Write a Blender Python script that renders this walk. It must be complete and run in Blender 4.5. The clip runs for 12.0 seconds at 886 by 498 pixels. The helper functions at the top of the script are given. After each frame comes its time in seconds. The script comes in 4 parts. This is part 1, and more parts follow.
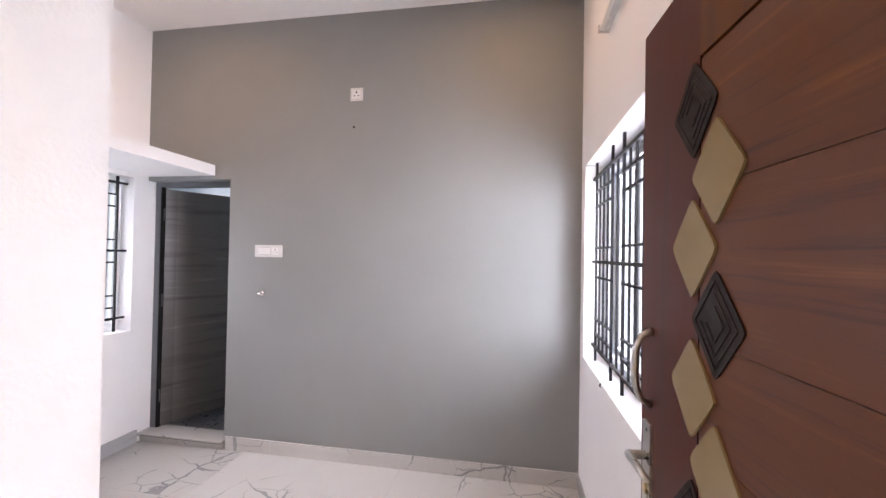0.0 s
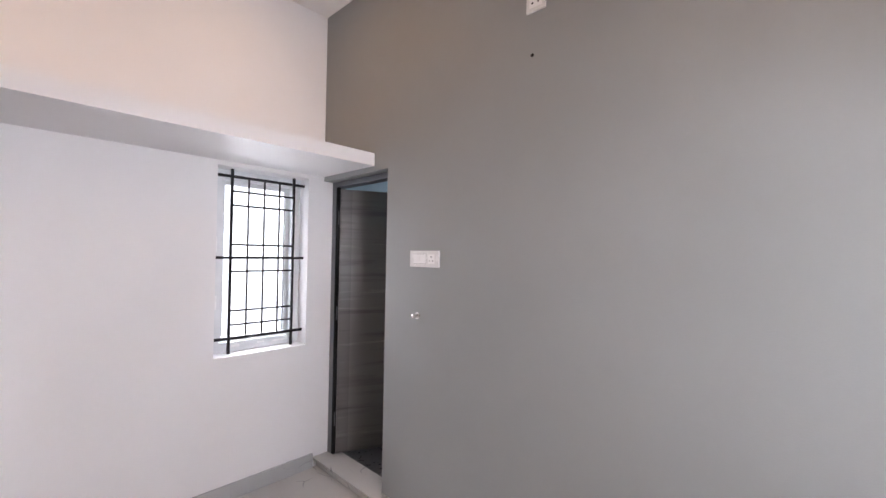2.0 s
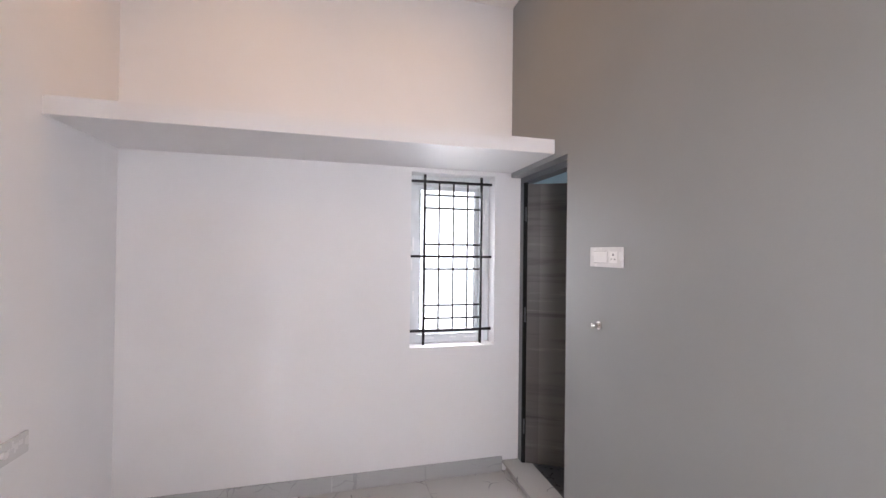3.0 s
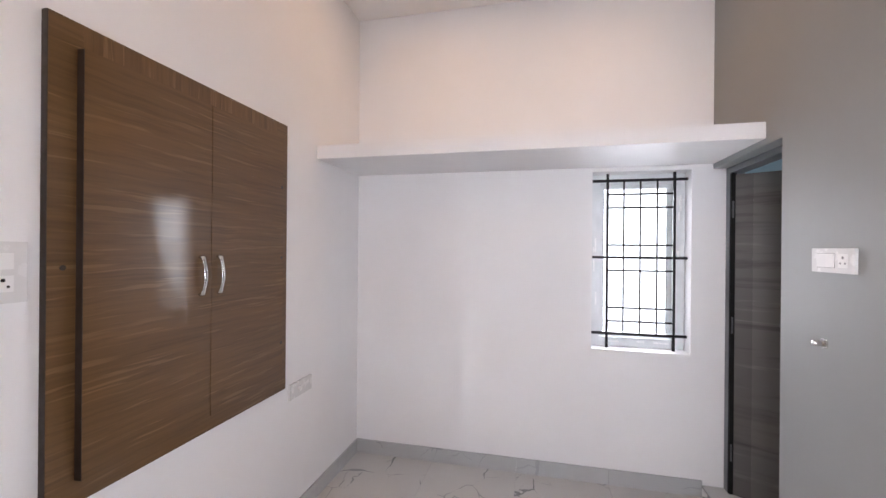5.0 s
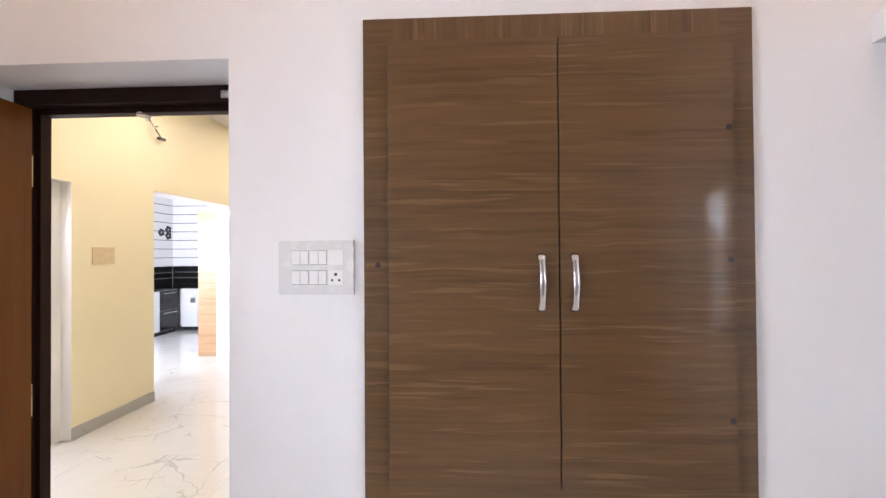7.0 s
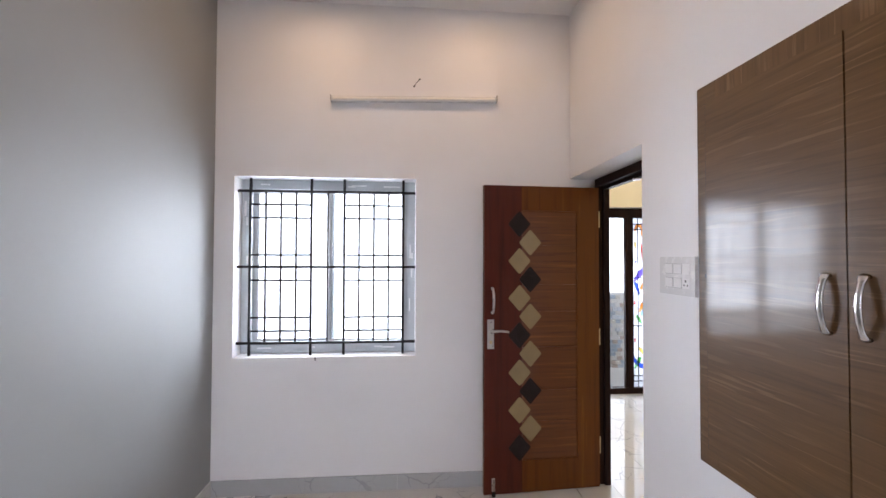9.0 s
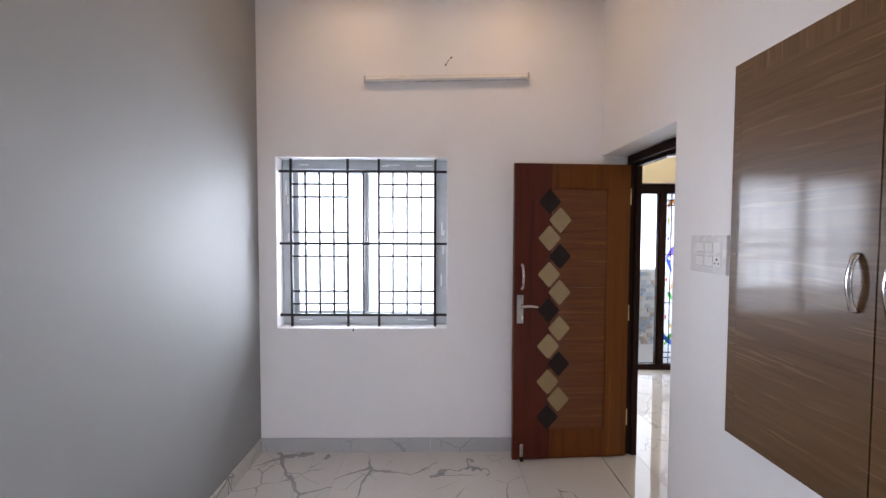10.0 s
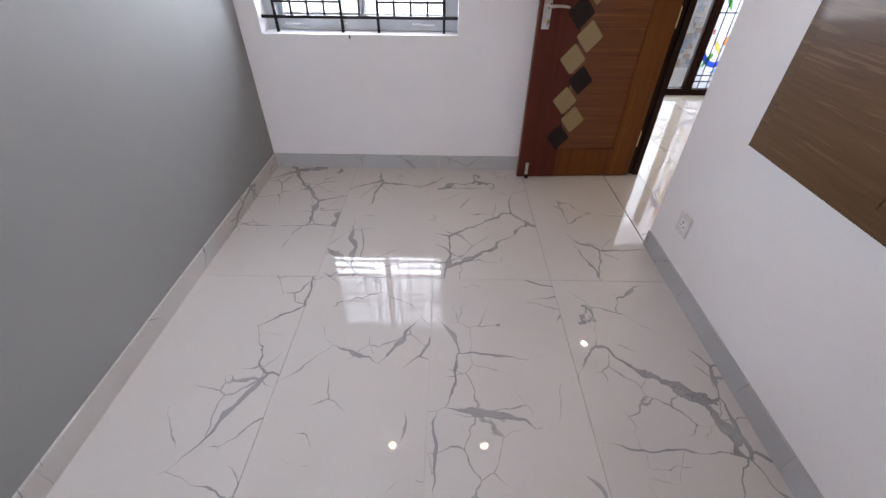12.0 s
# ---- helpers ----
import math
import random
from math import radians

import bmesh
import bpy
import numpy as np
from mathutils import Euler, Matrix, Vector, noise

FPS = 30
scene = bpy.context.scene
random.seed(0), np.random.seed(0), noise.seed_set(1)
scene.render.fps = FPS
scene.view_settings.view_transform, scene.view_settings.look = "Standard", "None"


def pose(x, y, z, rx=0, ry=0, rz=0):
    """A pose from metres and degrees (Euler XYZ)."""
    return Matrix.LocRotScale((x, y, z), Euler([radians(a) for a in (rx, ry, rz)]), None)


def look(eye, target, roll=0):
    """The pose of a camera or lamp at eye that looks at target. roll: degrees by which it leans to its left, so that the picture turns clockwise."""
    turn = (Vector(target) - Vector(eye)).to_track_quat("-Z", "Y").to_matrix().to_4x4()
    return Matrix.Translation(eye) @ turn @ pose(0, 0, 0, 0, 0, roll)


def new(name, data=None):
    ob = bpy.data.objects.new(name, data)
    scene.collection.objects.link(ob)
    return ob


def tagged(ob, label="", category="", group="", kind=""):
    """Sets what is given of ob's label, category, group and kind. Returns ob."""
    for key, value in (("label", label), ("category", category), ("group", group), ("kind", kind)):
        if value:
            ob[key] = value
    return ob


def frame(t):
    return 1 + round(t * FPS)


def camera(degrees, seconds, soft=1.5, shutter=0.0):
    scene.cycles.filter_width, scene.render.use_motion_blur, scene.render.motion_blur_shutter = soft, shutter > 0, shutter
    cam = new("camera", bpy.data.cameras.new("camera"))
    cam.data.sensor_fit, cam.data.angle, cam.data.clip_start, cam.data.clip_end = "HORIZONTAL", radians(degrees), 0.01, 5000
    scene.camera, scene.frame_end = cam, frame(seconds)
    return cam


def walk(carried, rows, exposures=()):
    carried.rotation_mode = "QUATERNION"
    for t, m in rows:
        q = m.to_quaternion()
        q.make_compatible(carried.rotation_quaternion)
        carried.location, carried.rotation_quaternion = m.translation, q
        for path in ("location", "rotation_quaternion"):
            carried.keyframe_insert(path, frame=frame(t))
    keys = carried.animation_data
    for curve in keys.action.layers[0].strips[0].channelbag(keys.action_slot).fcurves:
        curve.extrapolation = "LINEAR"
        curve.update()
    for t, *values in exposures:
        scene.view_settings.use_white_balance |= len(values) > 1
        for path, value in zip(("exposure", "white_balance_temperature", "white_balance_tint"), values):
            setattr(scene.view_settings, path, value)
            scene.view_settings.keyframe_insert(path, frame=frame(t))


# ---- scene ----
# ================= camera =================
cam = camera(95.0, 12.0)
PATH = [
    (0, (0.020, 0.018, 1.506), (-0.328, 1.988, 1.535), 1.0),
    (0.5, (-0.035, 0.374, 1.523), (-0.461, 2.328, 1.556), 1.1),
    (1, (-0.079, 0.7, 1.53), (-0.712, 2.597, 1.568), 1.1),
    (1.5, (-0.164, 0.994, 1.551), (-1.138, 2.74, 1.583), 1.1),
    (2, (-0.199, 1.243, 1.537), (-1.571, 2.698, 1.565), 1.0),
    (2.5, (-0.212, 1.493, 1.525), (-1.952, 2.48, 1.548), 0.9),
    (3, (-0.204, 1.633, 1.526), (-2.143, 2.122, 1.541), 0.7),
    (3.2, (-0.155, 1.655, 1.536), (-2.125, 2.002, 1.536), 0.6),
    (4.8, (0.006, 1.674, 1.54), (-1.974, 1.393, 1.543), 0.6),
    (5, (-0.016, 1.731, 1.543), (-1.964, 1.278, 1.542), 0.5),
    (5.5, (-0.151, 1.777, 1.53), (-1.925, 0.855, 1.518), 0.3),
    (6, (-0.442, 1.701, 1.528), (-1.831, 0.262, 1.517), 0.0),
    (6.5, (-0.833, 1.69, 1.518), (-1.569, -0.17, 1.517), -0.3),
    (7, (-1.128, 1.584, 1.513), (-1.037, -0.414, 1.533), -0.4),
    (7.5, (-1.444, 1.487, 1.503), (-0.42, -0.231, 1.535), -0.4),
    (7.7, (-1.573, 1.483, 1.507), (-0.218, 0.013, 1.551), -0.2),
    (9.3, (-2.389, 1.545, 1.547), (-0.39, 1.473, 1.577), 0.1),
    (9.5, (-2.407, 1.559, 1.547), (-0.408, 1.505, 1.566), 0.1),
    (10, (-2.394, 1.553, 1.557), (-0.396, 1.526, 1.479), 0.2),
    (10.5, (-2.34, 1.552, 1.54), (-0.375, 1.541, 1.167), 0.2),
    (11, (-2.305, 1.54, 1.483), (-0.445, 1.542, 0.747), 0.3),
    (11.5, (-2.275, 1.539, 1.441), (-0.578, 1.543, 0.382), 0.5),
    (12, (-2.274, 1.541, 1.423), (-0.717, 1.553, 0.168), 0.6),
]

EXPOSURES = [(0.0, 0.16, 6600.0, 24.0), (1.0, -0.20, 6650.0, 23.0), (1.5, -0.30, 6660.0, 22.5), (2.2, -0.22, 6680.0, 22.0), (3.0, -0.26, 6700.0, 21.0), (5.0, -0.17, 6600.0, 20.0), (5.8, -0.25, 6500.0, 19.0), (6.5, 0.08, 6100.0, 17.0),
             (7.5, 0.36, 6450.0, 20.0), (9.5, -0.38, 6150.0, 17.0), (11.0, -0.42, 6200.0, 20.0), (12.0, -0.31, 6250.0, 19.0)]
walk(cam, [(t, look(eye, target, roll)) for t, eye, target, roll in PATH], EXPOSURES)

# ================= plan (metres) =================
XW, XE, YS, YN, ZC = -2.875, 0.45, 0.405, 2.80, 3.264      # bedroom faces
YH = 0.14                                                  # hall face of the bedroom wall
HX, HS, HW = 2.07, -5.12, -1.80                            # hall: east, south and west faces

# ================= world and large lights =================
world = bpy.data.worlds.new("sky")
scene.world = world
world.use_nodes = True
wn = world.node_tree
sky = wn.nodes.new("ShaderNodeTexSky")
sky.sky_type, sky.sun_disc = "NISHITA", False
sky.sun_elevation, sky.sun_rotation = radians(70), radians(230)
sky.dust_density, sky.ozone_density = 0.8, 2.0
bg = wn.nodes["Background"]
bg.inputs["Strength"].default_value = 0.15
wn.links.new(sky.outputs[0], bg.inputs["Color"])

sun = new("sun", bpy.data.lights.new("sun", "SUN"))
sun.data.energy, sun.data.angle, sun.data.color = 1.2, radians(12), (1.0, 0.96, 0.90)
sun.matrix_world = look((0, 0, 0), (-math.cos(radians(70)) * math.sin(radians(230)), -math.cos(radians(70)) * math.cos(radians(230)), -math.sin(radians(70))))

def sky_lamp(eye, target, w, h, power, colour=(0.88, 0.94, 1.0), spread=180.0):
    """The sky's light that enters by a window's opening."""
    lamp = bpy.data.lights.new("window_sky_light", "AREA")
    lamp.shape, lamp.size, lamp.size_y, lamp.energy, lamp.color = "RECTANGLE", w, h, power, colour
    lamp.spread = radians(spread)
    ob = new("window_sky_light", lamp)
    ob.matrix_world = look(eye, target)
    return ob


sky_lamp((0.82, 2.08, 1.50), (-1.0, 2.08, 1.50), 1.48, 1.48, 47.0, (0.91, 0.945, 1.0))
sky_lamp((1.52, 2.30, 1.55), (-1.0, 2.30, 1.55), 3.2, 1.0, 190.0, (0.92, 0.95, 1.0))
sky_lamp((-3.62, 2.45, 1.50), (-2.84, 2.20, 0.95), 1.10, 1.50, 76.0, (0.88, 0.935, 1.0), 116.0)
sky_lamp((-3.115, 2.3825, 1.43), (0, 2.3825, 1.43), 0.47, 1.05, 4.5, (0.90, 0.945, 1.0))
sky_lamp((2.30, -0.53, 1.1), (0, 0.28, 1.0), 0.09, 1.7, 2.8, spread=36.0)
sky_lamp((2.30, -1.00, 1.05), (0, -1.00, 0.6), 0.95, 1.9, 23.0)
sky_lamp((3.8, -2.35, 1.6), (3.8, -6, 1.6), 1.5, 1.1, 95.0)
sky_lamp((-2.2, 4.40, 2.1), (-2.2, 2.0, 2.1), 0.55, 0.36, 5.0)

# brightness of the hazy white daylight seen beyond each window
SKY_E, SKY_W, SKY_H, SKY_K, SKY_B = 1.45, 1.7, 2.0, 3.0, 1.5
ROOM_SPOT, WEST_SPOT, HALL_SPOT = 4.2, 3.3, 13.0
WARM, HALL_WARM = (1.0, 0.63, 0.32), (1.0, 0.84, 0.64)


# ================= materials =================
def nodes_of(name):
    m = bpy.data.materials.new(name)
    m.use_nodes = True
    nt = m.node_tree
    return m, nt, nt.nodes["Principled BSDF"]


def add(nt, kind, **kw):
    n = nt.nodes.new(kind)
    for k, v in kw.items():
        n.inputs[k].default_value = v
    return n


def ramp(nt, fac, stops):
    r = nt.nodes.new("ShaderNodeValToRGB")
    while len(r.color_ramp.elements) < len(stops):
        r.color_ramp.elements.new(0.5)
    for e, (p, c) in zip(r.color_ramp.elements, stops):
        e.position, e.color = p, (*c, 1) if len(c) == 3 else c
    nt.links.new(fac, r.inputs[0])
    return r.outputs[0]


def coords(nt, scale=(1, 1, 1), spread=False):
    tc = nt.nodes.new("ShaderNodeTexCoord")
    mp = nt.nodes.new("ShaderNodeMapping")
    mp.inputs["Scale"].default_value = scale
    out = tc.outputs["Object"]
    if spread:
        info = nt.nodes.new("ShaderNodeObjectInfo")
        mul = nt.nodes.new("ShaderNodeVectorMath")
        mul.operation = "SCALE"
        mul.inputs[0].default_value = (37.0, 53.0, 11.0)
        nt.links.new(info.outputs["Random"], mul.inputs["Scale"])
        su = nt.nodes.new("ShaderNodeVectorMath")
        nt.links.new(out, su.inputs[0])
        nt.links.new(mul.outputs[0], su.inputs[1])
        out = su.outputs[0]
    nt.links.new(out, mp.inputs["Vector"])
    return mp.outputs[0]


def bump(nt, bs, height, strength, distance=0.01):
    b = add(nt, "ShaderNodeBump", Strength=strength, Distance=distance)
    nt.links.new(height, b.inputs["Height"])
    nt.links.new(b.outputs[0], bs.inputs["Normal"])


def paint(name, colour, rough=0.55, vary=0.05, grain=0.12):
    """Rolled emulsion: broad soft patches of tone and a fine orange-peel relief."""
    m, nt, bs = nodes_of(name)
    v = coords(nt)
    big = add(nt, "ShaderNodeTexNoise", Scale=1.3, Detail=4.0)
    nt.links.new(v, big.inputs["Vector"])
    lo = tuple(c * (1 - vary) for c in colour)
    hi = tuple(min(1, c * (1 + vary)) for c in colour)
    nt.links.new(ramp(nt, big.outputs["Fac"], [(0.3, lo), (0.7, hi)]), bs.inputs["Base Color"])
    fine = add(nt, "ShaderNodeTexNoise", Scale=170.0, Detail=2.0)
    nt.links.new(v, fine.inputs["Vector"])
    bump(nt, bs, fine.outputs["Fac"], grain, 0.004)
    rr = ramp(nt, big.outputs["Fac"], [(0.2, (rough - 0.05,) * 3), (0.8, (rough + 0.06,) * 3)])
    nt.links.new(rr, bs.inputs["Roughness"])
    return m


def plain(name, colour, rough=0.4, metal=0.0, vary=0.08, scale=30.0):
    m, nt, bs = nodes_of(name)
    n = add(nt, "ShaderNodeTexNoise", Scale=scale, Detail=4.0)
    nt.links.new(coords(nt), n.inputs["Vector"])
    lo = tuple(c * (1 - vary) for c in colour)
    hi = tuple(min(1, c * (1 + vary)) for c in colour)
    nt.links.new(ramp(nt, n.outputs["Fac"], [(0.3, lo), (0.7, hi)]), bs.inputs["Base Color"])
    nt.links.new(ramp(nt, n.outputs["Fac"], [(0.3, (rough * 0.85,) * 3), (0.7, (min(1, rough * 1.2),) * 3)]), bs.inputs["Roughness"])
    bs.inputs["Metallic"].default_value = metal
    return m


def wood(name, dark, mid, light, rough=0.2, scale=(1.6, 1.6, 22.0), coat=0.5, bumpy=0.05, spread=False, stops=(0.30, 0.48, 0.60, 0.70)):
    """Streaked grain, long across the two small scales and fine across the large one."""
    m, nt, bs = nodes_of(name)
    v = coords(nt, scale, spread)
    warp = add(nt, "ShaderNodeTexNoise", Scale=0.9, Detail=3.0)
    nt.links.new(v, warp.inputs["Vector"])
    mixv = nt.nodes.new("ShaderNodeVectorMath")
    mixv.operation = "MULTIPLY_ADD"
    mixv.inputs[1].default_value = (1.3, 1.3, 1.3)
    nt.links.new(warp.outputs["Color"], mixv.inputs[0])
    nt.links.new(v, mixv.inputs[2])
    g = add(nt, "ShaderNodeTexNoise", Scale=1.1, Detail=7.0, Roughness=0.62)
    nt.links.new(mixv.outputs[0], g.inputs["Vector"])
    nt.links.new(ramp(nt, g.outputs["Fac"], list(zip(stops, (dark, mid, mid, light)))), bs.inputs["Base Color"])
    nt.links.new(ramp(nt, g.outputs["Fac"], [(0.3, (rough * 0.9,) * 3), (0.75, (rough * 1.15,) * 3)]), bs.inputs["Roughness"])
    bs.inputs["Specular IOR Level"].default_value = coat
    bump(nt, bs, g.outputs["Fac"], bumpy, 0.004)
    return m


def laminate(name, base, across=2):
    """Printed wood grain: soft broad tone bands and short pale streaks that fade out, all running across the doors."""
    m, nt, bs = nodes_of(name)

    def layer(along, fine, scale, detail, rough, shift=0.0):
        s = [along, along, along]
        s[across] = fine
        sc = nt.nodes.new("ShaderNodeVectorMath")
        sc.operation = "MULTIPLY"
        sc.inputs[1].default_value = s
        nt.links.new(wavy, sc.inputs[0])
        v = sc.outputs[0]
        if shift:
            mv = nt.nodes.new("ShaderNodeVectorMath")
            mv.inputs[1].default_value = (shift, shift * 0.7, shift * 1.3)
            nt.links.new(v, mv.inputs[0])
            v = mv.outputs[0]
        n = add(nt, "ShaderNodeTexNoise", Scale=scale, Detail=detail, Roughness=rough, Distortion=0.2)
        nt.links.new(v, n.inputs["Vector"])
        return n.outputs["Fac"]

    def times(c, k):
        return tuple(x * k for x in c)

    # the grain lines sway a few millimetres along their length
    tc = nt.nodes.new("ShaderNodeTexCoord")
    sway = add(nt, "ShaderNodeTexNoise", Scale=5.0, Detail=2.0)
    nt.links.new(tc.outputs["Object"], sway.inputs["Vector"])
    ma = nt.nodes.new("ShaderNodeVectorMath")
    ma.operation = "MULTIPLY_ADD"
    ma.inputs[1].default_value = (0.018, 0.018, 0.018)
    nt.links.new(sway.outputs["Color"], ma.inputs[0])
    nt.links.new(tc.outputs["Object"], ma.inputs[2])
    wavy = ma.outputs[0]
    broad = layer(0.6, 18.0, 1.0, 3.0, 0.5)
    fine = layer(3.2, 80.0, 1.0, 4.0, 0.62, 3.1)
    streak = layer(3.6, 84.0, 1.0, 2.0, 0.5, 7.7)
    gate = layer(3.0, 16.0, 1.0, 2.0, 0.5, 12.3)
    ground = ramp(nt, broad, [(0.30, times(base, 0.82)), (0.44, times(base, 0.95)), (0.56, times(base, 1.03)), (0.72, times(base, 1.13))])
    grain = ramp(nt, fine, [(0.30, (0.74, 0.73, 0.72)), (0.48, (0.97, 0.97, 0.97)), (0.72, (1.12, 1.12, 1.13))])
    mul = nt.nodes.new("ShaderNodeMix")
    mul.data_type, mul.blend_type = "RGBA", "MULTIPLY"
    mul.inputs["Factor"].default_value = 1.0
    nt.links.new(ground, mul.inputs["A"])
    nt.links.new(grain, mul.inputs["B"])
    pale = nt.nodes.new("ShaderNodeMath")
    pale.operation = "MULTIPLY"
    nt.links.new(ramp(nt, streak, [(0.57, (0, 0, 0)), (0.65, (1, 1, 1))]), pale.inputs[0])
    nt.links.new(ramp(nt, gate, [(0.34, (0, 0, 0)), (0.60, (0.7,) * 3)]), pale.inputs[1])
    mx = nt.nodes.new("ShaderNodeMix")
    mx.data_type = "RGBA"
    nt.links.new(pale.outputs[0], mx.inputs["Factor"])
    nt.links.new(mul.outputs["Result"], mx.inputs["A"])
    mx.inputs["B"].default_value = (base[0] * 1.6, base[1] * 1.75, base[2] * 2.1, 1)
    nt.links.new(mx.outputs["Result"], bs.inputs["Base Color"])
    nt.links.new(ramp(nt, broad, [(0.3, (0.32,) * 3), (0.7, (0.38,) * 3)]), bs.inputs["Roughness"])
    bs.inputs["Specular IOR Level"].default_value = 0.22
    bs.inputs["Coat Weight"].default_value = 0.5
    bs.inputs["Coat Roughness"].default_value = 0.085
    bump(nt, bs, fine, 0.03, 0.002)
    return m


def marble(name, base=(0.74, 0.725, 0.70), rough=0.016, veins=1.0):
    """Polished white vitrified tile with broken grey veins that fork and fade; every tile has its own print."""
    m, nt, bs = nodes_of(name)
    v = coords(nt, (1, 1, 1), True)
    def moved(vec, scale, detail, amount):
        warp = add(nt, "ShaderNodeTexNoise", Scale=scale, Detail=detail, Roughness=0.6)
        nt.links.new(v, warp.inputs["Vector"])
        ma = nt.nodes.new("ShaderNodeVectorMath")
        ma.operation = "MULTIPLY_ADD"
        ma.inputs[1].default_value = (amount,) * 3
        nt.links.new(warp.outputs["Color"], ma.inputs[0])
        nt.links.new(vec, ma.inputs[2])
        return ma.outputs[0]

    bent = moved(moved(v, 2.6, 3.0, 0.17), 13.0, 4.0, 0.035)
    vor = add(nt, "ShaderNodeTexVoronoi", Scale=2.0)
    vor.feature = "DISTANCE_TO_EDGE"
    nt.links.new(bent, vor.inputs["Vector"])
    wid = add(nt, "ShaderNodeTexNoise", Scale=7.0, Detail=2.0)
    nt.links.new(v, wid.inputs["Vector"])
    w2 = ramp(nt, wid.outputs["Fac"], [(0.38, (0.009,) * 3), (0.54, (0.016,) * 3), (0.70, (0.044,) * 3)])
    gate = add(nt, "ShaderNodeTexNoise", Scale=2.4, Detail=3.0)
    off = nt.nodes.new("ShaderNodeVectorMath")
    off.inputs[1].default_value = (7.3, 2.1, 5.5)
    nt.links.new(v, off.inputs[0])
    nt.links.new(off.outputs[0], gate.inputs["Vector"])
    taper = ramp(nt, gate.outputs["Fac"], [(0.455, (0.0,) * 3), (0.63, (1.0,) * 3)])
    width = nt.nodes.new("ShaderNodeMath")
    width.operation = "MULTIPLY_ADD"
    width.inputs[2].default_value = 0.0001
    nt.links.new(w2, width.inputs[0])
    nt.links.new(taper, width.inputs[1])
    div = nt.nodes.new("ShaderNodeMath")
    div.operation = "DIVIDE"
    nt.links.new(vor.outputs["Distance"], div.inputs[0])
    nt.links.new(width.outputs[0], div.inputs[1])
    line = ramp(nt, div.outputs[0], [(0.0, (0.85,) * 3), (0.45, (0.68,) * 3), (0.78, (1.0,) * 3), (1.0, (0, 0, 0))])
    mul = nt.nodes.new("ShaderNodeMath")
    mul.operation = "MULTIPLY"
    mul.inputs[1].default_value = veins
    # hairline branches that leave the main veins
    hair = add(nt, "ShaderNodeTexVoronoi", Scale=5.2)
    hair.feature = "DISTANCE_TO_EDGE"
    nt.links.new(bent, hair.inputs["Vector"])
    thin = nt.nodes.new("ShaderNodeMath")
    thin.operation = "MULTIPLY_ADD"
    thin.inputs[1].default_value, thin.inputs[2].default_value = 0.030, 0.0001
    nt.links.new(ramp(nt, gate.outputs["Fac"], [(0.535, (0.0,) * 3), (0.66, (1.0,) * 3)]), thin.inputs[0])
    div2 = nt.nodes.new("ShaderNodeMath")
    div2.operation = "DIVIDE"
    nt.links.new(hair.outputs["Distance"], div2.inputs[0])
    nt.links.new(thin.outputs[0], div2.inputs[1])
    both = nt.nodes.new("ShaderNodeMath")
    both.operation = "MAXIMUM"
    nt.links.new(line, both.inputs[0])
    nt.links.new(ramp(nt, div2.outputs[0], [(0.3, (0.7,) * 3), (1.0, (0, 0, 0))]), both.inputs[1])
    nt.links.new(both.outputs[0], mul.inputs[0])
    cloud = add(nt, "ShaderNodeTexNoise", Scale=4.0, Detail=5.0)
    nt.links.new(v, cloud.inputs["Vector"])
    ground = ramp(nt, cloud.outputs["Fac"], [(0.35, tuple(c * 0.965 for c in base)), (0.7, base)])
    vein = ramp(nt, wid.outputs["Fac"], [(0.3, (0.11, 0.117, 0.127)), (0.7, (0.28, 0.288, 0.295))])
    mx = nt.nodes.new("ShaderNodeMix")
    mx.data_type = "RGBA"
    nt.links.new(mul.outputs[0], mx.inputs["Factor"])
    nt.links.new(ground, mx.inputs["A"])
    nt.links.new(vein, mx.inputs["B"])
    nt.links.new(mx.outputs["Result"], bs.inputs["Base Color"])
    nt.links.new(ramp(nt, cloud.outputs["Fac"], [(0.3, (rough * 0.7,) * 3), (0.7, (rough * 1.6,) * 3)]), bs.inputs["Roughness"])
    bs.inputs["Specular IOR Level"].default_value = 0.38
    return m


def glass(name, tint=(1, 1, 1)):
    """Clear pane: light goes straight through, with more gloss towards grazing."""
    m, nt, bs = nodes_of(name)
    tr = add(nt, "ShaderNodeBsdfTransparent", Color=(*tint, 1))
    gl = add(nt, "ShaderNodeBsdfGlossy", Roughness=0.02)
    lw = add(nt, "ShaderNodeLayerWeight", Blend=0.5)
    gloss = ramp(nt, lw.outputs["Facing"], [(0.0, (0.03,) * 3), (0.6, (0.06,) * 3), (0.85, (0.22,) * 3), (1.0, (0.9,) * 3)])
    mx = nt.nodes.new("ShaderNodeMixShader")
    nt.links.new(gloss, mx.inputs[0])
    nt.links.new(tr.outputs[0], mx.inputs[1])
    nt.links.new(gl.outputs[0], mx.inputs[2])
    nt.links.new(mx.outputs[0], nt.nodes["Material Output"].inputs["Surface"])
    return m


